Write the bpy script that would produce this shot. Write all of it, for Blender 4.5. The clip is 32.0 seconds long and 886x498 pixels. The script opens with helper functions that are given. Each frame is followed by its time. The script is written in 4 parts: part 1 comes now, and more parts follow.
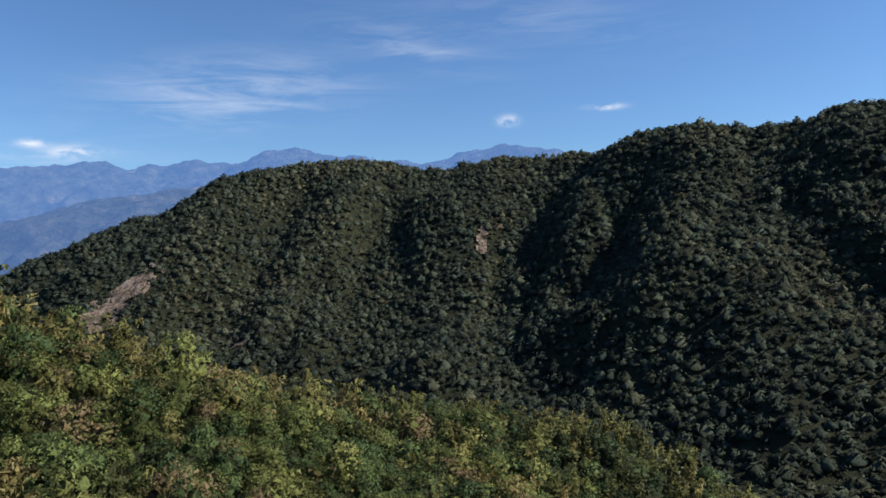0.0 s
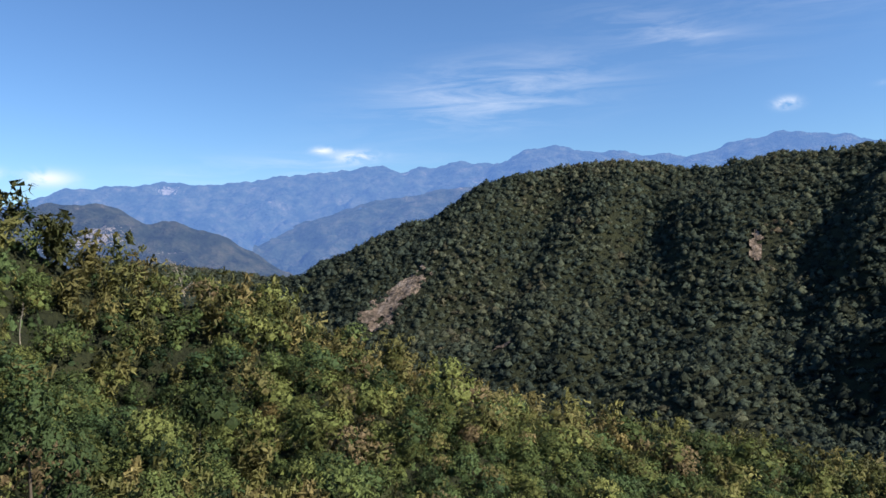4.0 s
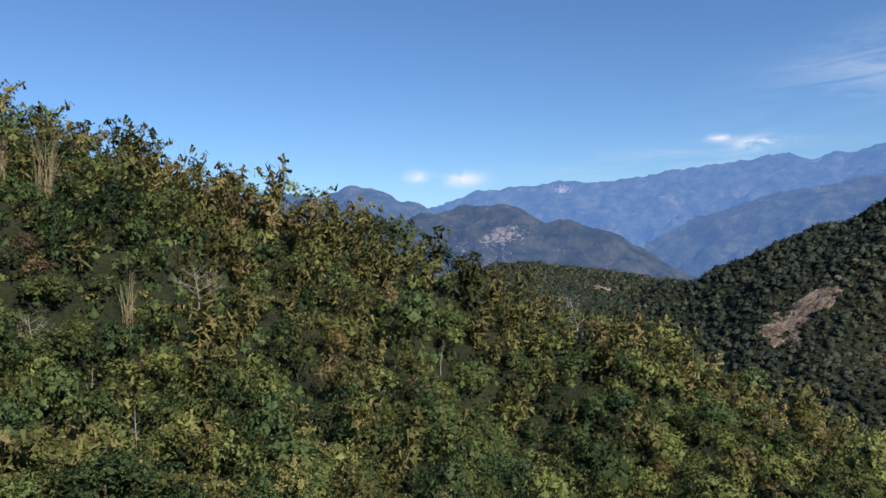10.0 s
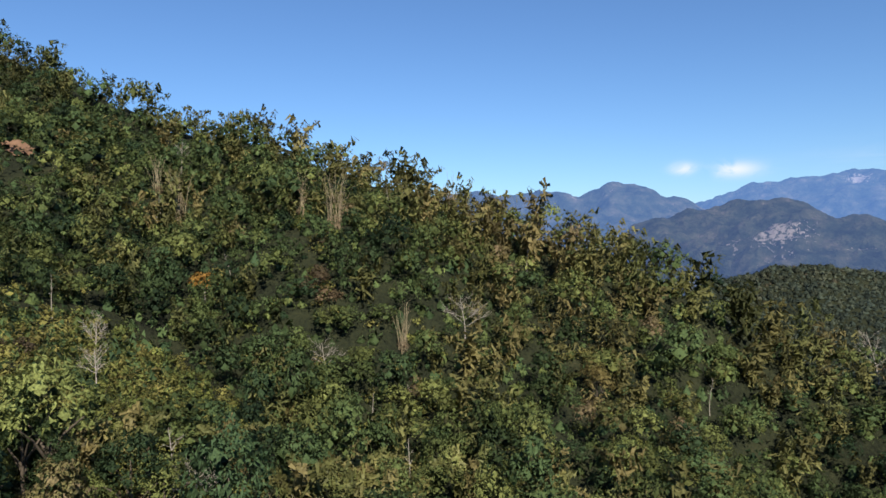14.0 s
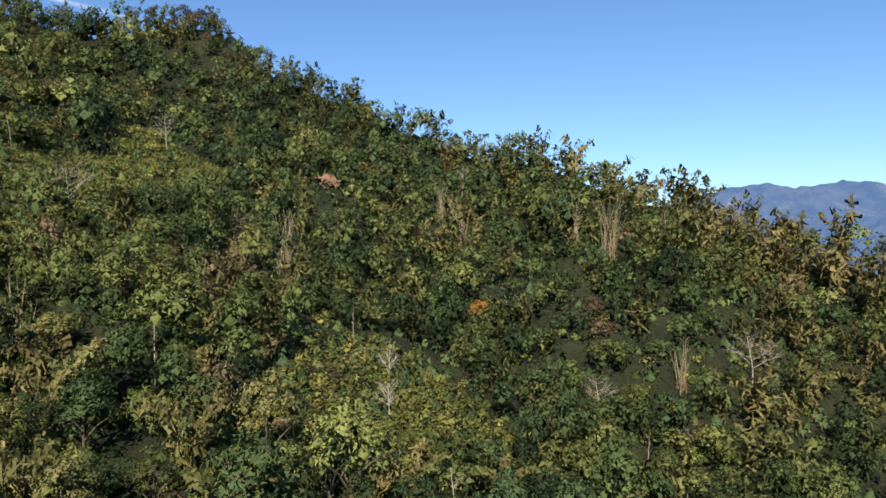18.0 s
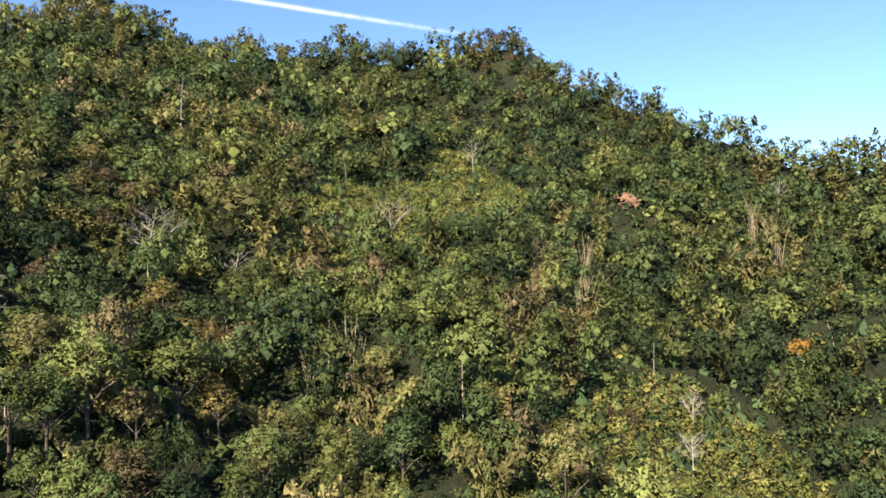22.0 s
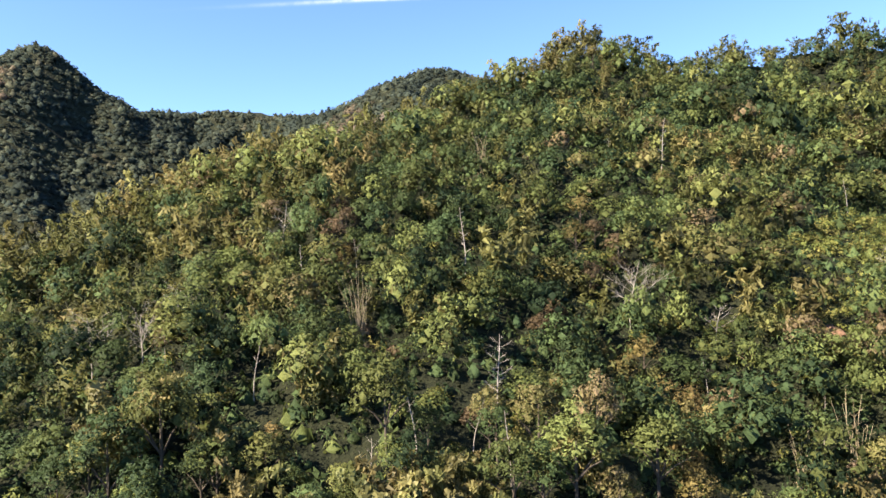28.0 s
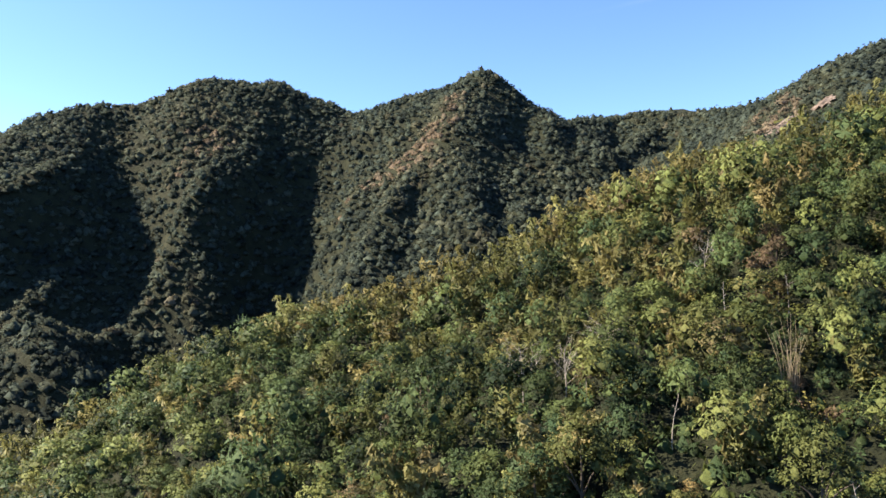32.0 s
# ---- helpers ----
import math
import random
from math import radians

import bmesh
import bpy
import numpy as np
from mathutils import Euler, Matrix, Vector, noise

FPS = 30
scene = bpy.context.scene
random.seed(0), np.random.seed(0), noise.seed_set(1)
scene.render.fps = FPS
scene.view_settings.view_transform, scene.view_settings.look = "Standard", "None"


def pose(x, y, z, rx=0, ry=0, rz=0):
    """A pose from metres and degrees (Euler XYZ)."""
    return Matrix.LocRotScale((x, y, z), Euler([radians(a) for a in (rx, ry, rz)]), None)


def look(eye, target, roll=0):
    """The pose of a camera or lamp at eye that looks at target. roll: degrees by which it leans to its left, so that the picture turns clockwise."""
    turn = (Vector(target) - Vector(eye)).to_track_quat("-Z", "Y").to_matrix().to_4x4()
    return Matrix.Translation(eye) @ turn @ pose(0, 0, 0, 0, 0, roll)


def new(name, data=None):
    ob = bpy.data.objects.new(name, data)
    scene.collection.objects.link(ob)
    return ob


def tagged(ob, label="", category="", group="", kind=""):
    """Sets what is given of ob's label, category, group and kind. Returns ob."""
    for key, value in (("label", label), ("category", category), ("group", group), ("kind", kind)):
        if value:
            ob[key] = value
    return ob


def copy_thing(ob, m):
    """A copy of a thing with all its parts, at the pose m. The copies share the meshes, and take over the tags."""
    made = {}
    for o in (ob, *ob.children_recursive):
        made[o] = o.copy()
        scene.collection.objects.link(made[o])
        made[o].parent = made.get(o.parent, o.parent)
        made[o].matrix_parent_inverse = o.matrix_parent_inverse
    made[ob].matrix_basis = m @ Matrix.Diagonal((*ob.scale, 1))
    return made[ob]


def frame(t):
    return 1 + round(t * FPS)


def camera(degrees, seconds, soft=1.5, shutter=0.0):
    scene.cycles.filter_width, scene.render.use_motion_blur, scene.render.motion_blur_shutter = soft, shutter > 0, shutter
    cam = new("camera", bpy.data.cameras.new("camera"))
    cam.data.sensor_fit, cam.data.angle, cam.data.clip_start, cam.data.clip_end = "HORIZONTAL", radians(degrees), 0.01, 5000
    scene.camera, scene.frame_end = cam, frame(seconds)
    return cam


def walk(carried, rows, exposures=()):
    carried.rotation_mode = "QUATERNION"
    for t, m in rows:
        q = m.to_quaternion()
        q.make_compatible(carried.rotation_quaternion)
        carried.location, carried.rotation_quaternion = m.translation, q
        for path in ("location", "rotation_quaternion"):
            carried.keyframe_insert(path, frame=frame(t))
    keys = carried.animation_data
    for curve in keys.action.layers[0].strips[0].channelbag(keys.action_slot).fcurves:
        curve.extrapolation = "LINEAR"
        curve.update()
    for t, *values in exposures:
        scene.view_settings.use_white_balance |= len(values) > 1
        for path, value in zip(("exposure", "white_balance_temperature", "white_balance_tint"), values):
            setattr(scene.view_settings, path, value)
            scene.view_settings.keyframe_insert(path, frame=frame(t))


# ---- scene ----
# A drone climbs straight up beside a wooded mountainside while it turns to its left.
cam = camera(62.69, 32.0, soft=1.5)
PITCH, LEAN, START, CLIMB = -0.377, 1.069, 100.0, 80.0
TURNS = [
    (0, 0.00), (0.5, 2.06), (1, 4.70), (1.5, 7.31), (2, 9.84), (2.5, 12.41), (3, 14.99), (3.5, 17.59),
    (5.5, 27.71), (6, 30.17), (6.5, 32.64), (7, 35.12), (7.5, 37.65), (8, 40.17), (8.5, 42.71), (9, 45.25),
    (9.5, 47.79), (10, 50.30), (10.5, 52.87), (11, 55.39), (11.5, 57.95), (12, 60.47), (12.5, 63.01), (13, 65.55),
    (13.5, 68.09), (14, 70.62), (14.5, 73.65), (16.5, 84.01), (17, 86.64), (17.5, 89.25), (18, 91.91), (18.5, 94.54),
    (19, 97.40), (19.5, 100.26), (20, 103.11), (20.5, 105.88), (21, 109.51), (21.5, 112.13), (22, 115.06), (22.5, 118.61),
    (23, 122.35), (23.5, 126.15), (24, 129.96), (24.5, 133.82), (25, 137.70), (25.5, 141.48), (27.5, 149.91), (28, 151.58),
    (28.5, 157.18), (29, 163.47), (29.5, 168.78), (30, 173.96), (30.5, 180.34), (31, 183.50), (31.5, 183.91), (32, 183.88),
]


def eye(t):
    u = t / 32.0
    return -3.085 * u - 2.288 * u * u, 13.643 * u - 12.325 * u * u, START + CLIMB * u


EXPOSURES = [(0.0, 0.7, 6300, 10), (1.0, 0.98, 6300, 10), (3.0, 0.95, 6300, 10), (6.0, 0.78, 6300, 10), (9.0, 0.66, 6250, 10), (13.0, 0.72, 6300, 10), (17.0, 0.93, 6550, 10), (20.0, 1.3, 6800, 11), (24.0, 1.95, 7000, 13), (28.0, 1.98, 6850, 15), (32.0, 1.82, 6700, 15)]
walk(cam, [(t, pose(*eye(t), 90 + PITCH, LEAN, yaw)) for t, yaw in TURNS], EXPOSURES)

# ---- world and sun ----
SUN_AZ, SUN_EL = -91.0, 38.0
sun_way = Vector((-math.sin(radians(SUN_AZ)) * math.cos(radians(SUN_EL)), math.cos(radians(SUN_AZ)) * math.cos(radians(SUN_EL)), math.sin(radians(SUN_EL))))


def nodes_of(owner):
    owner.use_nodes = True
    tree = owner.node_tree
    tree.nodes.clear()

    def add(kind, **sets):
        n = tree.nodes.new(kind)
        for key, value in sets.items():
            if key in n.inputs:
                n.inputs[key].default_value = value
        return n

    return tree, add, tree.links.new


def math_node(tree, link, op, a, b=None, c=None):
    n = tree.nodes.new("ShaderNodeMath")
    n.operation = op
    for k, v in enumerate((a, b, c)):
        if v is None:
            continue
        if isinstance(v, (int, float)):
            n.inputs[k].default_value = v
        else:
            link(v, n.inputs[k])
    return n.outputs[0]


def way(az, el):
    a, e = radians(az), radians(el)
    return Vector((-math.sin(a) * math.cos(e), math.cos(a) * math.cos(e), math.sin(e)))


def build_world():
    world = bpy.data.worlds.new("sky")
    scene.world = world
    tree, add, link = nodes_of(world)
    sky = add("ShaderNodeTexSky")
    sky.sky_type, sky.sun_disc = "NISHITA", False
    sky.sun_elevation = radians(SUN_EL)
    sky.sun_rotation = math.atan2(sun_way.x, sun_way.y)
    sky.altitude, sky.air_density, sky.dust_density, sky.ozone_density = 600.0, 1.0, 0.45, 4.0
    at = add("ShaderNodeTexCoord").outputs["Generated"]

    def cover(az, el, wide, high, slant=0.0, shift=0.0, square=False):
        """A soft oval field of sky round a heading, 0 to 1."""
        c, u = way(az, el), Vector((0, 0, 1))
        side = c.cross(u).normalized()
        up = side.cross(c)
        s, v = side * math.cos(radians(slant)) + up * math.sin(radians(slant)), up * math.cos(radians(slant)) - side * math.sin(radians(slant))
        out = []
        for axis, size, off in ((s, wide, math.sin(radians(shift))), (v, high, 0.0)):
            n = tree.nodes.new("ShaderNodeVectorMath")
            n.operation = "DOT_PRODUCT"
            link(at, n.inputs[0])
            n.inputs[1].default_value = axis
            # distance from the middle, in units of the field's half size
            d = math_node(tree, link, "SUBTRACT", n.outputs["Value"], axis.dot(c) + off)
            d = math_node(tree, link, "DIVIDE", d, math.tan(radians(size)))
            d = math_node(tree, link, "MULTIPLY", d, d)
            out.append(math_node(tree, link, "MULTIPLY", d, d) if square and axis is s else d)
        ahead = tree.nodes.new("ShaderNodeVectorMath")
        ahead.operation = "DOT_PRODUCT"
        link(at, ahead.inputs[0])
        ahead.inputs[1].default_value = c
        m = math_node(tree, link, "EXPONENT", math_node(tree, link, "MULTIPLY", math_node(tree, link, "ADD", *out), -1.0))
        return math_node(tree, link, "MULTIPLY", m, math_node(tree, link, "GREATER_THAN", ahead.outputs["Value"], 0.0))

    def streaks(scale, stretch, turn, low, high, detail=6.0):
        mp = add("ShaderNodeMapping")
        mp.inputs["Rotation"].default_value = (0, radians(turn), 0)
        mp.inputs["Scale"].default_value = stretch
        link(at, mp.inputs["Vector"])
        n = add("ShaderNodeTexNoise", Scale=scale, Detail=detail, Roughness=0.62, Distortion=0.6)
        link(mp.outputs[0], n.inputs["Vector"])
        r = add("ShaderNodeMapRange")
        r.inputs["From Min"].default_value, r.inputs["From Max"].default_value = low, high
        link(n.outputs[0], r.inputs["Value"])
        return r.outputs[0]

    wisps = streaks(7.0, (1.0, 1.0, 7.0), 8, 0.40, 0.78)
    fields = [cover(16, 11.6, 8, 2.2, 6), cover(3, 15.5, 6, 1.3, -14), cover(31, 6.0, 9, 1.0, 2), cover(-8, 17, 8, 2.0, -10)]
    total = fields[0]
    for k, f in enumerate(fields[1:]):
        total = math_node(tree, link, "ADD", total, math_node(tree, link, "MULTIPLY", f, (0.6, 0.7, 0.4)[k]))
    cirrus = math_node(tree, link, "MULTIPLY", math_node(tree, link, "MINIMUM", total, 1.0), wisps)
    puffs = streaks(26.0, (1.0, 1.0, 1.6), 0, 0.34, 0.52, 4.0)
    piles = [cover(48.6, 5.05, 1.5, 0.5), cover(52.3, 5.3, 0.8, 0.4), cover(26.8, 6.9, 1.5, 0.42), cover(29.4, 7.4, 0.8, 0.25), cover(-5.3, 9.5, 0.7, 0.35), cover(-12.8, 10.2, 1.1, 0.2)]
    heap = piles[0]
    for f in piles[1:]:
        heap = math_node(tree, link, "ADD", heap, f)
    heap = math_node(tree, link, "MULTIPLY", heap, puffs)
    trail_fluff = streaks(60.0, (1.0, 1.0, 1.0), 0, 0.3, 0.6, 3.0)
    trail = cover(146, 18.9, 19.5, 0.14, 0.0, 7.0, True)
    trail = math_node(tree, link, "MULTIPLY", trail, math_node(tree, link, "ADD", math_node(tree, link, "MULTIPLY", trail_fluff, 0.6), 0.4))
    a = math_node(tree, link, "MULTIPLY", cirrus, 0.55)
    b = math_node(tree, link, "MULTIPLY", math_node(tree, link, "MINIMUM", heap, 1.0), 0.88)
    c = math_node(tree, link, "MULTIPLY", trail, 0.75)
    amount = math_node(tree, link, "MINIMUM", math_node(tree, link, "ADD", math_node(tree, link, "ADD", a, b), c), 0.95)
    tint = add("ShaderNodeMix")
    tint.data_type, tint.blend_type = "RGBA", "MULTIPLY"
    tint.inputs["Factor"].default_value = 1.0
    link(sky.outputs[0], tint.inputs["A"])
    tint.inputs["B"].default_value = SKY_TINT
    mix = add("ShaderNodeMix")
    mix.data_type = "RGBA"
    link(amount, mix.inputs["Factor"])
    link(tint.outputs["Result"], mix.inputs["A"])
    mix.inputs["B"].default_value = (8.0, 8.2, 8.8, 1)
    bg = add("ShaderNodeBackground", Strength=SKY_STRENGTH)
    link(mix.outputs["Result"], bg.inputs[0])
    link(bg.outputs[0], add("ShaderNodeOutputWorld").inputs[0])


SKY_TINT, SKY_STRENGTH = (0.79, 0.96, 1.13, 1), 0.071
build_world()
sun = new("sun", bpy.data.lights.new("sun", "SUN"))
sun.data.energy, sun.data.angle, sun.data.color = 5.0, radians(0.53), (1.0, 0.89, 0.72)
sun.matrix_world = look(sun_way * 1000, (0, 0, 0))

# ---- the lie of the land ----
rng = np.random.default_rng(7)
LATTICE = rng.random((256, 256))


def value_noise(x, y):
    """Smooth noise from -1 to 1 over a lattice of unit cells."""
    xi, yi = np.floor(x).astype(int), np.floor(y).astype(int)
    fx, fy = x - xi, y - yi
    fx, fy = fx * fx * (3 - 2 * fx), fy * fy * (3 - 2 * fy)
    a, b = LATTICE[xi % 256, yi % 256], LATTICE[(xi + 1) % 256, yi % 256]
    c, d = LATTICE[xi % 256, (yi + 1) % 256], LATTICE[(xi + 1) % 256, (yi + 1) % 256]
    return 2 * ((a * (1 - fx) + b * fx) * (1 - fy) + (c * (1 - fx) + d * fx) * fy) - 1


def fractal(x, y, size, octaves=4, gain=0.5):
    total, amp, norm = 0.0, 1.0, 0.0
    for k in range(octaves):
        total = total + amp * value_noise(x / size + 17.3 * k, y / size - 9.1 * k)
        norm, amp, size = norm + amp, amp * gain, size / 2.03
    return total / norm


def ridge(x, y, crest, slope, rounding=20.0):
    """Height of a ridge that falls away on both sides of a crest line."""
    best = np.full(x.shape, -1e4)
    for (ax, ay, az), (bx, by, bz) in zip(crest, crest[1:]):
        dx, dy = bx - ax, by - ay
        s = np.clip(((x - ax) * dx + (y - ay) * dy) / (dx * dx + dy * dy), 0, 1)
        d = np.hypot(x - ax - s * dx, y - ay - s * dy)
        best = np.maximum(best, az + s * (bz - az) - slope * (np.sqrt(d * d + rounding * rounding) - rounding))
    return best


def blend(a, b, soft):
    """The higher of two surfaces, with a soft join."""
    h = np.clip(0.5 + 0.5 * (a - b) / soft, 0, 1)
    return b * (1 - h) + a * h + soft * h * (1 - h)


# the hill beside the drone: a broad bowl that opens to the north-east
BOWL = (110.2, -90.1, 96.7, 16.8, -62.3, -70.9, -104.0, -27.7, 66.6, 1.8, 76.7, 75.8, -74.1, -47.9, 7.0)
# knolls and hollows: x, y, height, breadth
KNOLLS = ((-236, -287, 29.1, 34), (-223, 46, 18.3, 24), (-342, -3, -10.6, 24), (-208, 143, 10.4, 24), (-282, -51, 14.0, 24),
          (-178, -286, 12.0, 24), (-120, -101, -12.7, 24), (-71, 288, -7.3, 24), (-166, 42, -15.6, 24), (-162, -192, 13.5, 24),
          (-40, 0, -35.6, 48), (-137, 148, -17.0, 24), (-425, -150, 15.3, 24), (-147, 193, 7.6, 24), (4, -223, -17.1, 34),
          (43, -278, -7.3, 24), (-196, 6, -6.2, 24), (-78, -91, 8.7, 24), (-88, -129, -6.3, 24), (-245, -46, -6.2, 24))
RIM_AZ = (-40, -20, 0, 10, 20, 30, 40, 52, 65, 80, 90, 97, 103, 109, 115, 122, 130, 137, 142, 150, 158, 165, 175, 182, 190, 200, 215, 240)
RIM_R = (380, 370, 340, 310, 275, 258, 248, 248, 265, 300, 340, 370, 410, 450, 455, 460, 440, 400, 360, 330, 310, 285, 262, 262, 285, 320, 340, 300)


def near_hill(x, y):
    az = np.degrees(np.arctan2(-x, y))
    az = np.where(az < -70, az + 360, az)
    r = np.hypot(x, y)
    rim = np.interp(az, RIM_AZ, RIM_R)
    k = np.minimum(1.0, rim / np.maximum(r, 1e-6))
    px, py = x * k, y * k
    u, v = (px + 150) / 250, py / 300
    z, n = 0.0, 0
    for i in range(5):
        for j in range(5 - i):
            z = z + BOWL[n] * u ** i * v ** j
            n += 1
    for hx, hy, amp, size in KNOLLS:
        z = z + amp * np.exp(-((px - hx) ** 2 + (py - hy) ** 2) / (2 * size * size))
    z = z - 0.62 * np.maximum(0.0, r - rim)
    # the land behind the drone, to the east, falls to the river
    away = np.clip((az - 218) / 30, 0, 1) + np.clip((-22 - az) / 25, 0, 1)
    return z - np.minimum(1.0, away) * np.maximum(0, z + 15) - 4.0


CREST_NORTH = [(-564, 777, 38), (-541, 817, 59), (-489, 872, 76), (-426, 905, 111), (-357, 934, 144), (-277, 961, 193), (-187, 982, 213),
               (-80, 997, 213), (19, 980, 198), (88, 946, 212), (158, 916, 214), (185, 891, 206), (241, 846, 224), (286, 811, 227),
               (336, 792, 218), (369, 766, 219), (410, 733, 233), (457, 704, 227), (601, 601, 232), (779, 450, 208), (985, 174, 184)]
SPURS_NORTH = [[(34, 975, 207), (56, 889, 145), (52, 799, 59), (58, 719, -1), (62, 638, -45)],
               [(187, 907, 190), (153, 837, 117), (118, 762, 55), (79, 686, 8)],
               [(253, 760, 133), (187, 696, 77), (99, 633, 36), (54, 579, 0)],
               [(-91, 997, 210), (-118, 903, 113), (-158, 806, 36), (-183, 718, -16)],
               [(-258, 967, 187), (-260, 863, 95), (-283, 760, 26), (-270, 690, -13)],
               [(410, 733, 228), (333, 547, 91), (262, 472, 40), (206, 433, 5)]]
CREST_SOUTH = [(953, -550, 307), (742, -742, 320), (575, -818, 318), (530, -848, 343), (482, -876, 366), (448, -894, 363), (367, -930, 399),
               (326, -946, 396), (281, -949, 399), (229, -953, 379), (175, -944, 353), (122, -942, 367), (71, -947, 381), (15, -950, 402),
               (-17, -960, 362), (-55, -978, 345), (-94, -996, 338), (-184, -1034, 357), (-250, -1020, 363), (-286, -958, 345), (-314, -897, 343)]
SPURS_SOUTH = [[(10, -949, 401), (50, -817, 301), (89, -713, 241), (118, -627, 185), (128, -543, 149)],
               [(320, -944, 396), (293, -805, 306), (307, -714, 252), (314, -622, 193), (322, -525, 149)],
               [(476, -875, 366), (448, -753, 290), (455, -653, 234)], [(-256, -1018, 362), (-130, -850, 281), (-38, -698, 231)]]
CREST_WEST = [(-297, -849, 332), (-328, -816, 343), (-359, -781, 356), (-390, -744, 370), (-424, -725, 367), (-481, -713, 353), (-602, -669, 345)]
CREST_NORTHWEST = [(-996, 836, 62), (-935, 903, 83), (-887, 951, 92), (-836, 996, 83), (-782, 1038, 69), (-727, 1078, 60), (-600, 1000, 45)]
SPUR_WEST = [(-400, -739, 368), (-286, -639, 283), (-180, -530, 225)]


# ravines cut into the mountain flanks: from, to, depth, half width
RAVINES = [((122, 923), (55, 699), 20, 42), ((62, 728), (75, 556), 18, 44), ((209, 773), (132, 648), 20, 42), ((129, 597), (100, 532), 16, 50), ((-30, 961), (-118, 752), 22, 36), ((-183, 944), (-227, 706), 20, 36),
           ((235, -860), (180, -570), 88, 52), ((409, -802), (295, -579), 72, 52), ((-48, -929), (-31, -699), 20, 36), ((330, 700), (290, 520), 20, 44)]


def ravines(x, y):
    z = np.zeros(x.shape)
    for (ax, ay), (bx, by), depth, wide in RAVINES:
        dx, dy = bx - ax, by - ay
        s = np.clip(((x - ax) * dx + (y - ay) * dy) / (dx * dx + dy * dy), 0, 1)
        d2 = (x - ax - s * dx) ** 2 + (y - ay - s * dy) ** 2
        z = z + depth * np.minimum(1, 0.35 + s * 1.5) * np.exp(-d2 / (wide * wide))
    return z


def land(x, y):
    """Height of the ground."""
    x, y = np.asarray(x, float), np.asarray(y, float)
    r = np.hypot(x, y)
    far = np.clip((r - 420) / 250, 0, 1)
    wx, wy = x + far * 17 * fractal(x, y, 120, 3), y + far * 17 * fractal(x + 900, y, 120, 3)
    z = np.full(x.shape, -45.0) + 14 * fractal(x, y, 700, 3) - 0.012 * np.maximum(0, r - 1200)
    high = ridge(wx, wy, CREST_NORTH, 0.68)
    for s in SPURS_NORTH:
        high = blend(high, ridge(wx, wy, s, 0.88, 10), 8)
    south = ridge(wx, wy, CREST_SOUTH, 0.78)
    for s in SPURS_SOUTH:
        south = blend(south, ridge(wx, wy, s, 1.2, 9), 8)
    west = blend(ridge(wx, wy, CREST_WEST, 0.6), ridge(wx, wy, SPUR_WEST, 0.6), 12)
    high = blend(high, ridge(wx, wy, CREST_NORTHWEST, 0.55), 12)
    gully = np.abs(fractal(wx, wy * 0.28 + 300, 110, 3)) - 0.25
    mountains = blend(blend(high, south, 15), west, 20)
    below = np.clip((np.where(y > 0, 225, 395) - mountains) / 90, 0.12, 1)
    mountains = mountains + far * below * (6 * fractal(x, y, 80, 4) + np.where(y > 0, 30, 44) * gully) - ravines(wx, wy)
    z = blend(z, mountains, 25)
    near = near_hill(x, y) + 5 * fractal(x, y, 70, 3) + 1.6 * fractal(x, y, 18, 2)
    return blend(z, near, 14)


# ---- materials ----
def ramp(add, stops):
    n = add("ShaderNodeValToRGB")
    el = n.color_ramp.elements
    while len(el) < len(stops):
        el.new(0.5)
    for e, (at, col) in zip(el, stops):
        e.position, e.color = at, (*col, 1)
    return n


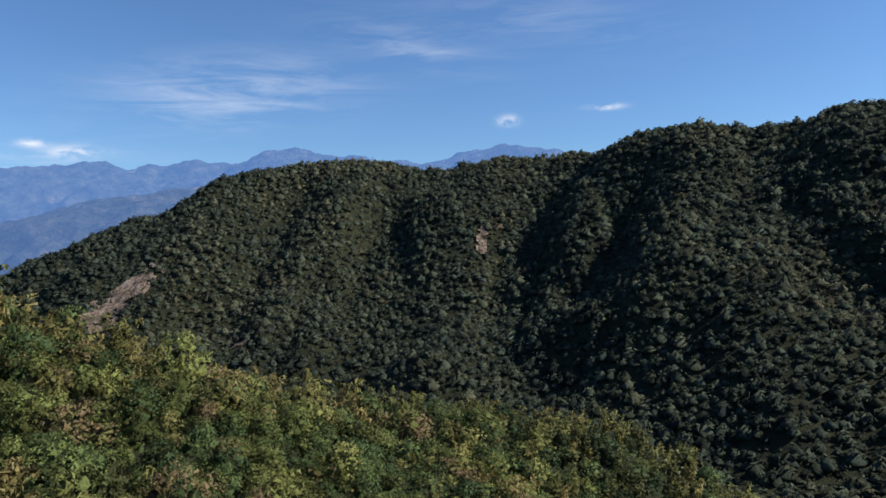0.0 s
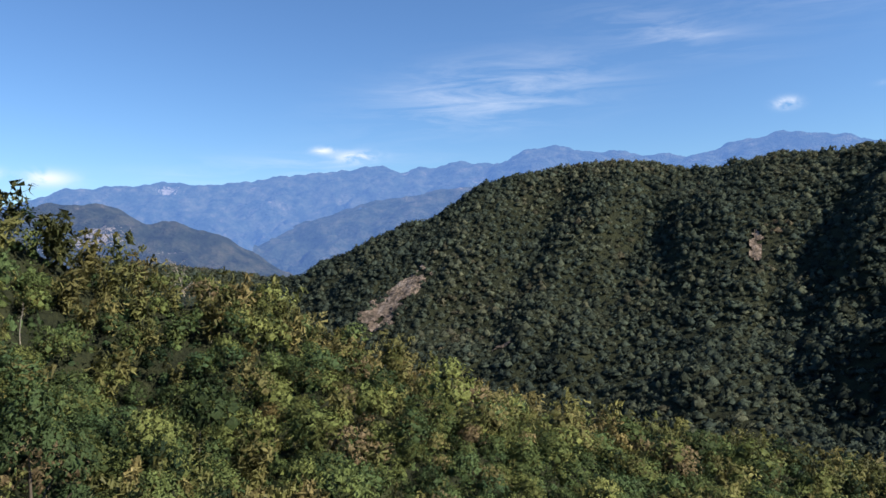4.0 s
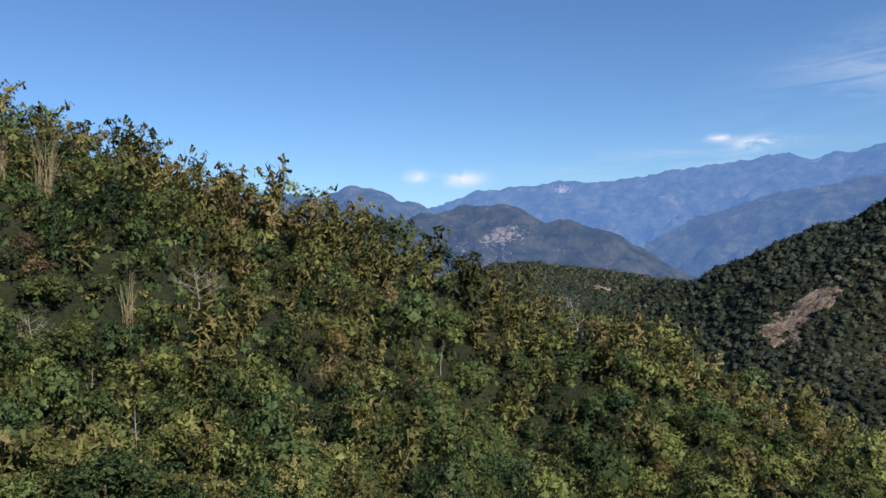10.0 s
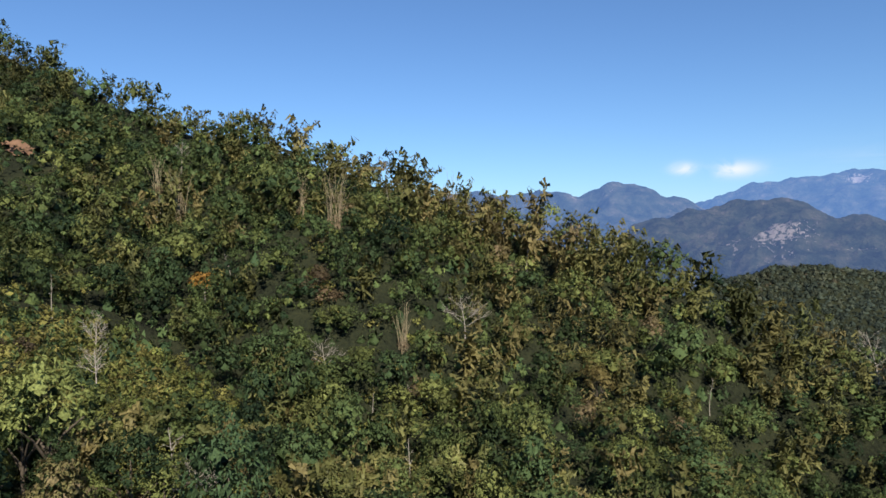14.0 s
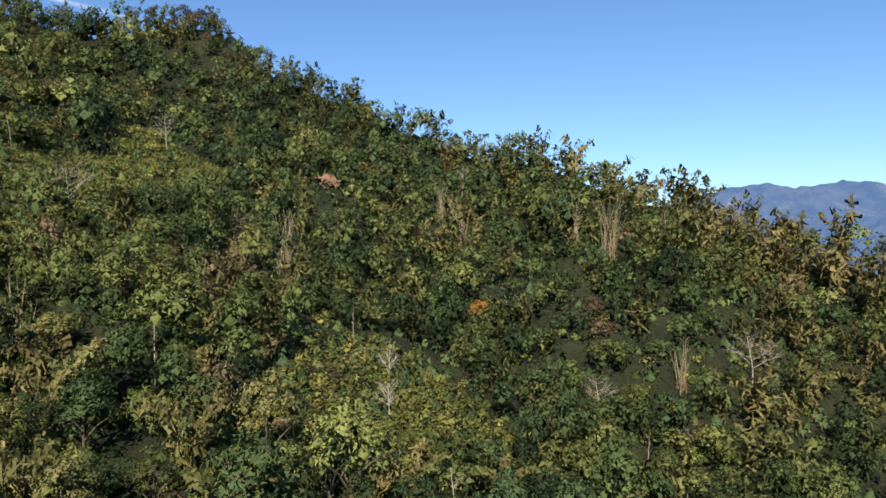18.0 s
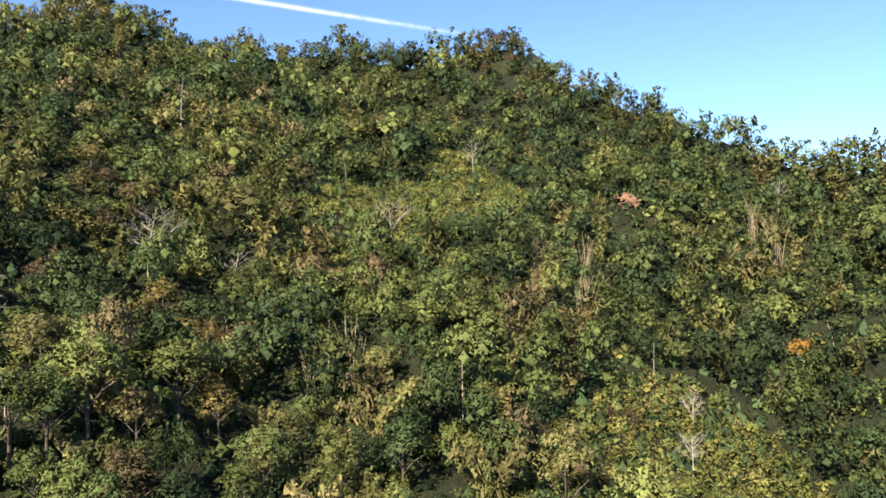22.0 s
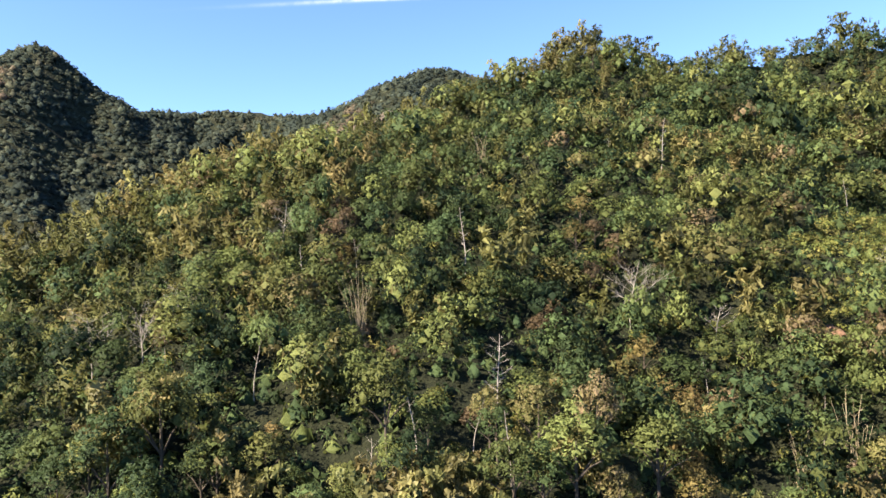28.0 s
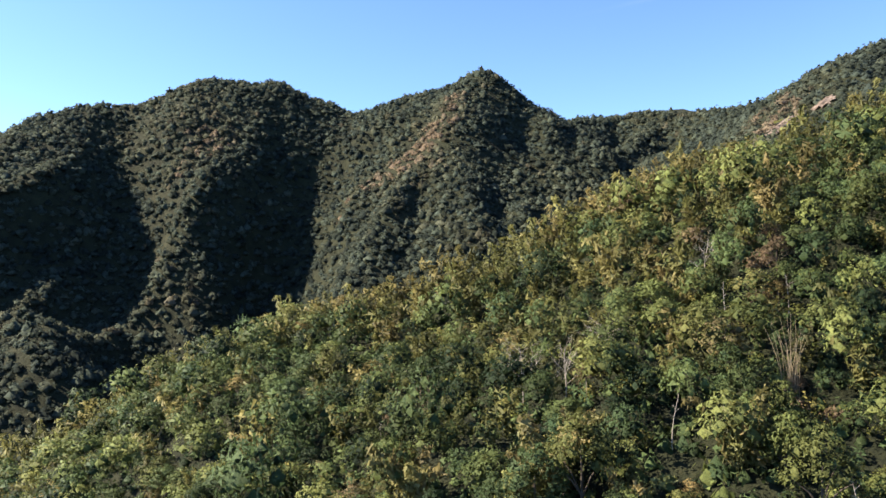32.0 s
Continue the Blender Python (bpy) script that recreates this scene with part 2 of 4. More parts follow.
def leaf_material(name, stops, by_object, sheen=0.12, thin=0.27, rough=0.55, grain=5.5, relief=0.9):
    """Leaves: a hue for the plant, a shade for the spray, a fine mottle over both."""
    mat = bpy.data.materials.new(name)
    tree, add, link = nodes_of(mat)
    if by_object:
        plant = add("ShaderNodeObjectInfo").outputs["Random"]
    else:
        tint = add("ShaderNodeAttribute")
        tint.attribute_name = "tint"
        plant = tint.outputs["Fac"]
    spray = add("ShaderNodeNewGeometry").outputs["Random Per Island"]
    place = add("ShaderNodeTexCoord").outputs["Object"]
    mottle = add("ShaderNodeTexNoise", Scale=1.3, Detail=3.0)
    link(place, mottle.inputs["Vector"])
    pick = math_node(tree, link, "ADD", plant, math_node(tree, link, "MULTIPLY", math_node(tree, link, "SUBTRACT", spray, 0.5), 0.07))
    pick = math_node(tree, link, "ADD", pick, math_node(tree, link, "MULTIPLY", math_node(tree, link, "SUBTRACT", mottle.outputs[0], 0.5), 0.14))
    colour = ramp(add, stops)
    link(pick, colour.inputs[0])
    value = add("ShaderNodeHueSaturation")
    link(colour.outputs[0], value.inputs["Color"])
    leaf = add("ShaderNodeBsdfPrincipled", Roughness=rough)
    leaf.inputs["Specular IOR Level"].default_value = sheen
    tufts = add("ShaderNodeTexNoise", Scale=grain, Detail=4.0, Roughness=0.7)
    link(place, tufts.inputs["Vector"])
    raised = add("ShaderNodeBump", Strength=relief, Distance=1.2 / grain)
    link(tufts.outputs[0], raised.inputs["Height"])
    link(raised.outputs[0], leaf.inputs["Normal"])
    shade = add("ShaderNodeMapRange")
    for key, number in (("From Min", 0.3), ("From Max", 0.7), ("To Min", 0.52), ("To Max", 1.4)):
        shade.inputs[key].default_value = number
    link(tufts.outputs[0], shade.inputs["Value"])
    link(math_node(tree, link, "MULTIPLY", shade.outputs[0], math_node(tree, link, "ADD", math_node(tree, link, "MULTIPLY", spray, 0.26), 0.87)), value.inputs["Value"])
    # some plants are darker than others of the same hue
    tone = math_node(tree, link, "FRACT", math_node(tree, link, "MULTIPLY", plant, 37.7))
    tone = math_node(tree, link, "ADD", math_node(tree, link, "MULTIPLY", tone, 0.84), 0.58)
    darker = add("ShaderNodeHueSaturation")
    link(value.outputs[0], darker.inputs["Color"])
    link(tone, darker.inputs["Value"])
    value = darker
    link(value.outputs[0], leaf.inputs["Base Color"])
    through_leaf = add("ShaderNodeBsdfTranslucent")
    link(value.outputs[0], through_leaf.inputs[0])
    mix = add("ShaderNodeMixShader", Fac=thin)
    link(leaf.outputs[0], mix.inputs[1])
    link(through_leaf.outputs[0], mix.inputs[2])
    link(mix.outputs[0], add("ShaderNodeOutputMaterial").inputs[0])
    return mat


def surface_material(name, stops, scale=1.0, rough=0.9, bump=0.4, wide=0.15):
    """Bark, earth and rock: two scales of noise with relief."""
    mat = bpy.data.materials.new(name)
    tree, add, link = nodes_of(mat)
    at = add("ShaderNodeTexCoord").outputs["Object"]
    fine = add("ShaderNodeTexNoise", Scale=scale, Detail=8.0, Roughness=0.65)
    broad = add("ShaderNodeTexNoise", Scale=scale * wide, Detail=4.0)
    link(at, fine.inputs["Vector"])
    link(at, broad.inputs["Vector"])
    mixed = math_node(tree, link, "ADD", math_node(tree, link, "MULTIPLY", fine.outputs[0], 0.55), math_node(tree, link, "MULTIPLY", broad.outputs[0], 0.45))
    colour = ramp(add, stops)
    link(mixed, colour.inputs[0])
    skin = add("ShaderNodeBsdfPrincipled", Roughness=rough)
    skin.inputs["Specular IOR Level"].default_value = 0.2
    link(colour.outputs[0], skin.inputs["Base Color"])
    relief = add("ShaderNodeBump", Strength=bump, Distance=1.0 / scale)
    link(fine.outputs[0], relief.inputs["Height"])
    link(relief.outputs[0], skin.inputs["Normal"])
    link(skin.outputs[0], add("ShaderNodeOutputMaterial").inputs[0])
    return mat


GREENS = [(0.0, (0.038, 0.069, 0.033)), (0.33, (0.072, 0.108, 0.041)), (0.58, (0.125, 0.155, 0.050)), (0.82, (0.167, 0.186, 0.060)), (0.94, (0.177, 0.159, 0.068)), (1.0, (0.176, 0.135, 0.078))]
FRESH = [(0.0, (0.120, 0.148, 0.043)), (0.5, (0.175, 0.189, 0.052)), (1.0, (0.229, 0.202, 0.067))]
BAMBOO = [(0.0, (0.102, 0.118, 0.043)), (0.5, (0.156, 0.157, 0.055)), (1.0, (0.213, 0.177, 0.075))]
GOLD = [(0.0, (0.132, 0.116, 0.044)), (0.5, (0.180, 0.146, 0.055)), (1.0, (0.220, 0.163, 0.068))]
AMBER = [(0.0, (0.20, 0.125, 0.03)), (0.5, (0.28, 0.16, 0.04)), (1.0, (0.33, 0.18, 0.045))]
RUSSET = [(0.0, (0.082, 0.064, 0.040)), (0.5, (0.118, 0.088, 0.053)), (1.0, (0.150, 0.108, 0.064))]
STRAW = [(0.0, (0.16, 0.12, 0.075)), (0.5, (0.24, 0.18, 0.115)), (1.0, (0.30, 0.215, 0.145))]
# bluer than the near greens: air haze mixed into the leaf colour
HAZED_GREENS = [(0.0, (0.045, 0.061, 0.052)), (0.4, (0.065, 0.083, 0.062)), (0.72, (0.092, 0.100, 0.068)), (1.0, (0.168, 0.134, 0.095))]
LEAF = leaf_material("broad_leaves", GREENS, True)
LEAF_MANY = leaf_material("broad_leaves_of_the_wood", GREENS, False)
LEAF_FRESH = leaf_material("fresh_leaves", FRESH, True)
LEAF_FRESH_MANY = leaf_material("fresh_leaves_of_the_thicket", FRESH, False)
LEAF_BAMBOO = leaf_material("bamboo_leaves", BAMBOO, True, 0.2, 0.34)
LEAF_BAMBOO_MANY = leaf_material("bamboo_leaves_of_the_wood", BAMBOO, False, 0.2, 0.34)
LEAF_GOLD = leaf_material("yellowing_leaves", GOLD, True)
LEAF_AMBER = leaf_material("orange_leaves", AMBER, True)
LEAF_RUSSET = leaf_material("russet_leaves", RUSSET, True)
LEAF_STRAW = leaf_material("dry_straw_leaves", STRAW, True)
LEAF_FAR = leaf_material("far_leaves_with_painted_haze", HAZED_GREENS, False, 0.06, 0.38, 0.9, 1.0, 0.7)
BARK = surface_material("grey_brown_bark", [(0.3, (0.045, 0.037, 0.028)), (0.7, (0.115, 0.096, 0.075))], 3.0)
DEADWOOD = surface_material("bleached_dead_wood", [(0.3, (0.20, 0.18, 0.158)), (0.7, (0.43, 0.39, 0.345))], 3.0)
CULM = surface_material("dry_bamboo_cane", [(0.3, (0.20, 0.165, 0.10)), (0.7, (0.36, 0.30, 0.20))], 3.0, 0.6)
CULM_GREEN = surface_material("green_bamboo_cane", [(0.3, (0.07, 0.085, 0.03)), (0.7, (0.14, 0.15, 0.06))], 3.0, 0.5)
# litter and undergrowth colours, darkened to stand in for shade in canopy gaps
SHADE_DARK_SOIL = surface_material("litter_undergrowth_and_painted_shade", [(0.36, (0.007, 0.009, 0.005)), (0.48, (0.015, 0.019, 0.009)), (0.58, (0.025, 0.029, 0.013)), (0.68, (0.040, 0.038, 0.020))], 0.9, 0.95, 1.0, 0.12)
RED_EARTH = surface_material("bare_red_earth", [(0.3, (0.075, 0.052, 0.034)), (0.5, (0.17, 0.098, 0.062)), (0.7, (0.25, 0.165, 0.112))], 0.6)
ROCK = surface_material("landslide_rock", [(0.36, (0.040, 0.038, 0.028)), (0.46, (0.11, 0.085, 0.066)), (0.54, (0.185, 0.145, 0.118)), (0.66, (0.33, 0.28, 0.24))], 0.28, 0.9, 1.0, 0.3)



# ---- mesh helpers ----
def mesh_from(name, verts, faces, mats=(), slots=None, smooth=False, tint=None, normals=None):
    """A mesh from arrays; faces all have the same number of corners."""
    me = bpy.data.meshes.new(name)
    verts, faces = np.asarray(verts, np.float32), np.asarray(faces, np.int32)
    n = faces.shape[1]
    me.vertices.add(len(verts))
    me.vertices.foreach_set("co", verts.ravel())
    me.loops.add(faces.size)
    me.loops.foreach_set("vertex_index", faces.ravel())
    me.polygons.add(len(faces))
    me.polygons.foreach_set("loop_start", np.arange(0, faces.size, n, dtype=np.int32))
    if slots is not None:
        me.polygons.foreach_set("material_index", np.asarray(slots, np.int32))
    me.polygons.foreach_set("use_smooth", np.full(len(faces), smooth))
    if tint is not None:
        layer = me.attributes.new("tint", "FLOAT", "POINT")
        layer.data.foreach_set("value", np.asarray(tint, np.float32))
    if normals is not None:
        layer = me.attributes.new("custom_normal", "FLOAT_VECTOR", "POINT")
        layer.data.foreach_set("vector", np.asarray(normals, np.float32).ravel())
    me.update(calc_edges=True)
    for m in mats:
        me.materials.append(m)
    return me


def tubes(paths, sides=5):
    """Tapered tubes along paths: each a list of (x, y, z, radius)."""
    vs, fs, base = [], [], 0
    ring = np.linspace(0, 2 * np.pi, sides, endpoint=False)
    for path in paths:
        p = np.asarray(path, float)
        along = np.gradient(p[:, :3], axis=0)
        along /= np.linalg.norm(along, axis=1)[:, None] + 1e-9
        side = np.cross(along, np.where(np.abs(along[:, 2:3]) > 0.9, [[1.0, 0, 0]], [[0, 0, 1.0]]))
        side /= np.linalg.norm(side, axis=1)[:, None] + 1e-9
        other = np.cross(along, side)
        v = p[:, None, :3] + p[:, None, 3:4] * (np.cos(ring)[None, :, None] * side[:, None] + np.sin(ring)[None, :, None] * other[:, None])
        vs.append(v.reshape(-1, 3))
        n = len(p)
        i = base + np.arange(n - 1)[:, None] * sides + np.arange(sides)[None]
        j = base + np.arange(n - 1)[:, None] * sides + (np.arange(sides)[None] + 1) % sides
        fs.append(np.stack([i, j, j + sides, i + sides], -1).reshape(-1, 4))
        base += n * sides
    return np.concatenate(vs), np.concatenate(fs)


def unit(v):
    return v / (np.linalg.norm(v, axis=-1, keepdims=True) + 1e-9)


def sprays(g, at, normal, size, long=1.75, tilt=0.42):
    """Pointed leaf sprays that droop a little at the tip. at, normal: (n, 3); size: width, (n,)."""
    n = len(at)
    nrm = unit(unit(normal) + tilt * g.normal(size=(n, 3)))
    a = unit(np.cross(nrm, g.normal(size=(n, 3))))
    b = np.cross(nrm, a)
    s = size[:, None]
    root, tip = at - a * s * long * 0.45, at + a * s * long * 0.55 - np.array([0, 0, 0.25]) * s
    v = np.stack([root + b * s * 0.5, root - b * s * 0.5, tip], 1).reshape(-1, 3)
    return v, np.arange(3 * n).reshape(n, 3)


OCTA = (np.array([[1, 0, 0], [-1, 0, 0], [0, 1, 0], [0, -1, 0], [0, 0, 1.0], [0, 0, -1]]), np.array([[0, 2, 4], [2, 1, 4], [1, 3, 4], [3, 0, 4], [2, 0, 5], [1, 2, 5], [3, 1, 5], [0, 3, 5]]))


def turned(g):
    """A random turn about the upright."""
    a = g.uniform(0, 6.28)
    return np.array([[math.cos(a), math.sin(a), 0], [-math.sin(a), math.cos(a), 0], [0, 0, 1.0]])


def crown_shape(seed, lumps, each, leaf, wide=1.0, tall=0.75, spread=0.62, lump=0.0, layered=0.0, core=0.4):
    """Leaf sprays on the outside of a heap of rounded boughs, about 1 wide; base of the crown at z = 0.
    The third array turns each spray outwards, so that boughs and crown shade as rounded masses."""
    g = np.random.default_rng(seed)
    lump = lump or min(0.72, 0.42 * math.sqrt(15 / lumps))
    az = np.arange(lumps) * 2.399963 + g.uniform(0, 0.8, lumps)
    up = (np.arange(lumps) + 0.5) / lumps
    rad = spread * np.sqrt(1 - up ** 1.6) * g.uniform(0.8, 1.25, lumps)
    mid = np.stack([wide * rad * np.cos(az), wide * rad * np.sin(az), tall * (0.18 + 0.72 * up) * g.uniform(0.85, 1.12, lumps)], 1)
    size = lump * g.uniform(0.7, 1.2, lumps) * (1.0 - 0.3 * up)
    heart = np.array([0, 0, 0.22 * tall])
    at, nrm, ls, out = [], [], [], []
    for c, s in zip(mid, size):
        d = unit(g.normal(size=(each, 3)) + np.array([0.55 * c[0], 0.55 * c[1], 0.75]))
        shell = s * g.uniform(0.8, 1.14, each)[:, None] * d * np.array([1, 1, 0.66 - 0.25 * layered])
        at.append(c + shell)
        nrm.append(d + np.array([0, 0, 1.0 + 1.8 * layered]))
        ls.append(leaf * g.uniform(0.6, 1.35, each))
        out.append(unit(0.75 * unit(c + shell - heart) + 0.75 * d + 0.3 * g.normal(size=(each, 3))))
    v, f = sprays(g, np.concatenate(at), np.concatenate(nrm), np.concatenate(ls))
    # the leafy body of each bough
    body = [OCTA[0] * (1 + g.normal(0, 0.16, (6, 1))) * s * core * np.array([1, 1, 0.72 - 0.25 * layered]) @ turned(g) + c for c, s in zip(mid, size)]
    f2 = np.concatenate([OCTA[1] + 6 * k for k in range(lumps)])
    body = np.concatenate(body)
    return np.concatenate([v, body]), np.concatenate([f, f2 + len(v)]), np.concatenate([np.repeat(np.concatenate(out), 3, 0), unit(body - heart)])


def far_crown(seed, leaves=14, leaf=0.36, core=0.8, flat=0.85):
    """A whole far crown, 1 in radius: a lumpy body in ragged sprays."""
    g = np.random.default_rng(seed)
    squash = np.array([1, 1, flat])
    body = OCTA[0] * (1 + g.normal(0, 0.2, (6, 1))) * core * squash @ turned(g) + np.array([0.1 * g.normal(), 0.1 * g.normal(), 0.2])
    d = unit(g.normal(size=(leaves, 3)) + np.array([0, 0, 0.8]))
    v, f = sprays(g, d * g.uniform(0.66, 1.06, leaves)[:, None] * squash + np.array([0, 0, 0.2]), d + np.array([0, 0, 0.5]), leaf * g.uniform(0.6, 1.35, leaves), 1.5, 0.4)
    out = np.concatenate([np.repeat(unit(d + 0.4 * g.normal(size=(leaves, 3)) + np.array([0, 0, 0.3])), 3, 0), unit(unit(body) + np.array([0, 0, 0.3]) + 0.25 * g.normal(size=(6, 3)))])
    return np.concatenate([v, body]), np.concatenate([f, OCTA[1] + len(v)]), out


def plume_shape(seed, leaves, lean=0.35, high=1.0, leaf=0.055):
    """One arching bamboo cane with drooping leaf sprays, 1 high; cane path and leaves."""
    g = np.random.default_rng(seed)
    s = np.linspace(0, 1, 9)
    x = lean * s ** 2.6
    z = high * (s - 0.22 * lean * s ** 5 * 2)
    path = np.stack([x, 0 * s, z, 0.0065 * (1 - 0.85 * s)], 1)
    k = 0.22 + 0.78 * g.random(leaves) ** 0.8
    at = np.stack([np.interp(k, s, x), 0 * k, np.interp(k, s, z)], 1)
    reach = 0.13 * (1.12 - k) ** 0.6 + 0.03
    off = unit(g.normal(size=(leaves, 3)) * np.array([1, 1, 0.35])) * (reach * g.uniform(0.2, 1.0, leaves))[:, None]
    off[:, 2] -= 0.35 * np.hypot(off[:, 0], off[:, 1])
    v, f = sprays(g, at + off, off * 2 + np.array([0, 0, 0.10]), leaf * g.uniform(0.6, 1.3, leaves), 3.0, 0.5)
    return path, v, f


def branches(seed, height, spread, limbs, twigs, thick, rise=0.75, start=0.35):
    """A bare tree: the trunk's path and, limb by limb, the limb with its twigs."""
    g = np.random.default_rng(seed)
    s = np.linspace(0, 1, 7)
    bend = g.normal(0, 0.06 * height, 2)
    trunk = np.stack([bend[0] * s ** 2 + 0.02 * height * np.sin(5 * s), bend[1] * s ** 2, height * s * 0.92, thick * (1 - 0.8 * s)], 1)
    out = []
    for k in range(limbs):
        h = start + (0.97 - start) * (k + g.random() * 0.6) / limbs
        p0 = np.array([np.interp(h, s, trunk[:, c]) for c in range(3)])
        az = k * 2.4 + g.uniform(-0.5, 0.5)
        length = spread * (1.15 - 0.6 * h) * g.uniform(0.7, 1.2)
        way_out = unit(np.array([math.cos(az), math.sin(az), rise * g.uniform(0.4, 1.3)]))
        t = np.linspace(0, 1, 5)
        wig = g.normal(0, 0.07 * length, (5, 3)) * t[:, None]
        pts = p0 + way_out * length * t[:, None] + wig + np.array([0, 0, 0.18 * length]) * t[:, None] ** 2
        r0 = thick * (1 - 0.75 * h) * 0.6
        paths = [np.concatenate([pts, (r0 * (1 - 0.8 * t))[:, None]], 1)]
        for _ in range(twigs):
            u = g.uniform(0.3, 0.95)
            q = np.array([np.interp(u, t, pts[:, c]) for c in range(3)])
            d = unit(way_out + g.normal(0, 0.65, 3) + np.array([0, 0, 0.3]))
            tl = length * g.uniform(0.25, 0.55)
            w = np.linspace(0, 1, 4)
            tp = q + d * tl * w[:, None] + g.normal(0, 0.05 * tl, (4, 3)) * w[:, None]
            paths.append(np.concatenate([tp, (r0 * 0.45 * (1 - 0.7 * w))[:, None]], 1))
        out.append(paths)
    return trunk, out


def empty(name):
    ob = new(name)
    ob.empty_display_size = 0.5
    return ob


def part(name, me, parent, label="", m=None):
    ob = new(name, me)
    ob.parent = parent
    if m is not None:
        ob.matrix_basis = m
    if label:
        ob["label"] = label
    return ob


def place(x, y, turn=0.0, size=1.0, sink=0.3):
    return Matrix.Translation((x, y, float(land(np.array([x]), np.array([y]))[0]) - sink)) @ Matrix.Rotation(turn, 4, "Z") @ Matrix.Scale(size, 4)


def set_down(proto, first, m):
    """The first call places the prototype itself, the others copies."""
    if first:
        proto.matrix_basis = m
        return proto
    return copy_thing(proto, m)


# ---- the ground: one sheet to the horizon ----
def ground_sheet():
    az = np.radians(np.r_[np.arange(-40, 224, 0.55), np.arange(224, 320, 3.0)])
    rs = np.r_[0.5, 10, 30, 60, np.geomspace(85, 1300, 120), np.geomspace(1400, 4900, 16)]
    a, r = np.meshgrid(az, rs, indexing="ij")
    x, y = -np.sin(a) * r, np.cos(a) * r
    n, k = a.shape
    i = np.arange(n)[:, None] * k + np.arange(k - 1)[None]
    j = (np.arange(n)[:, None] + 1) % n * k + np.arange(k - 1)[None]
    return mesh_from("ground", np.stack([x, y, land(x, y)], -1).reshape(-1, 3), np.stack([i, j, j + 1, i + 1], -1).reshape(-1, 4), [SHADE_DARK_SOIL], smooth=True)


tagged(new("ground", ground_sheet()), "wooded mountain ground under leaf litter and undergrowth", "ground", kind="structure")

BARE = []  # patches without trees: x, y, half length, half width, heading


def bare_patch(name, x, y, long, wide, turn, mat, label, lift=0.5, step=1.0, ragged=0.45, seed=0, bank=0.0):
    """Open ground draped on the slope, with a ragged rim and rills running down it."""
    BARE.append((x, y, long, wide, turn))
    n, m = max(6, int(2 * long / step)), max(6, int(2 * wide / step))
    u, v = np.meshgrid(np.linspace(-1.25, 1.25, n), np.linspace(-1.25, 1.25, m), indexing="ij")
    c, s = math.cos(turn), math.sin(turn)
    px, py = x + u * long * c - v * wide * s, y + u * long * s + v * wide * c
    rill = np.abs(value_noise(v * wide / (3.5 * step) + seed, u * 1.3 + seed)) * 1.4 * step + 0.8 * step * fractal(px, py, 4 * step, 3)
    pz = land(px, py) + lift * step + rill + bank * np.clip(1 - u * u - v * v, 0, 1)
    keep = u * u + v * v + ragged * fractal(px + 31 * seed, py, 0.5 * wide + 2, 3) * 2 < 0.9
    i = np.arange(n - 1)[:, None] * m + np.arange(m - 1)[None]
    faces = np.stack([i, i + m, i + m + 1, i + 1], -1).reshape(-1, 4)
    inside = keep.reshape(-1)[faces].all(1)
    return tagged(new(name, mesh_from(name, np.stack([px, py, pz], -1).reshape(-1, 3), faces[inside], [mat])), label, "ground", kind="structure")


bare_patch("landslide", -330, 750, 50, 22, 1.117, ROCK, "pale pinkish-brown rock scar of a landslide", step=1.6, ragged=0.75, seed=3)
bare_patch("landslide", -341, 722, 20, 26, 1.117, ROCK, "foot of the landslide with broken pale rock", step=1.6, ragged=0.9, seed=23)
bare_patch("rock_face", 41, 774, 20, 8, 1.5, ROCK, "small brown rock face between trees", step=1.6, ragged=0.7, seed=5)
bare_patch("rock_face", -190, 674, 10, 9, 0.4, ROCK, "small pale rock scar in the wood", step=1.4, ragged=0.7, seed=8)
bare_patch("rock_face", -768, 974, 24, 10, 0.9, ROCK, "pale rock slip on a low wooded spur", step=1.6, ragged=0.8, seed=15)
bare_patch("earth_scar", -281.5, -50, 7, 5, 0.25, RED_EARTH, "bare red earth scar on the wooded slope", step=0.5, ragged=0.7, seed=2, bank=1.5)
bare_patch("earth_scar", -165, -103, 4.5, 2.5, 1.1, RED_EARTH, "small patch of bare brown earth", step=0.5, seed=4, bank=1.0)
bare_patch("rocky_slope", -248, -628, 24, 11, 0.65, ROCK, "bare pinkish rock slope below a knoll", step=1.4, ragged=0.85, seed=6, bank=2.0)
bare_patch("rocky_slope", -294, -652, 13, 7, 0.2, ROCK, "bare rock patch on the far shoulder", step=1.4, ragged=0.8, seed=7, bank=2.0)
# ---- plants as things ----
def grow(proto, spots, group, rise=0.0, sink=0.3):
    """Set a plant down at each spot: (x, y, turn, size). The first spot takes the prototype itself, at its full size."""
    for k, (x, y, turn, size) in enumerate(spots):
        made = set_down(proto, k == 0, place(x, y, turn, 1.0 if k == 0 else size, sink) @ Matrix.Diagonal((1, 1, 1 + rise * ((k * 61) % 97) / 97, 1)))
        tagged(made, group=group)


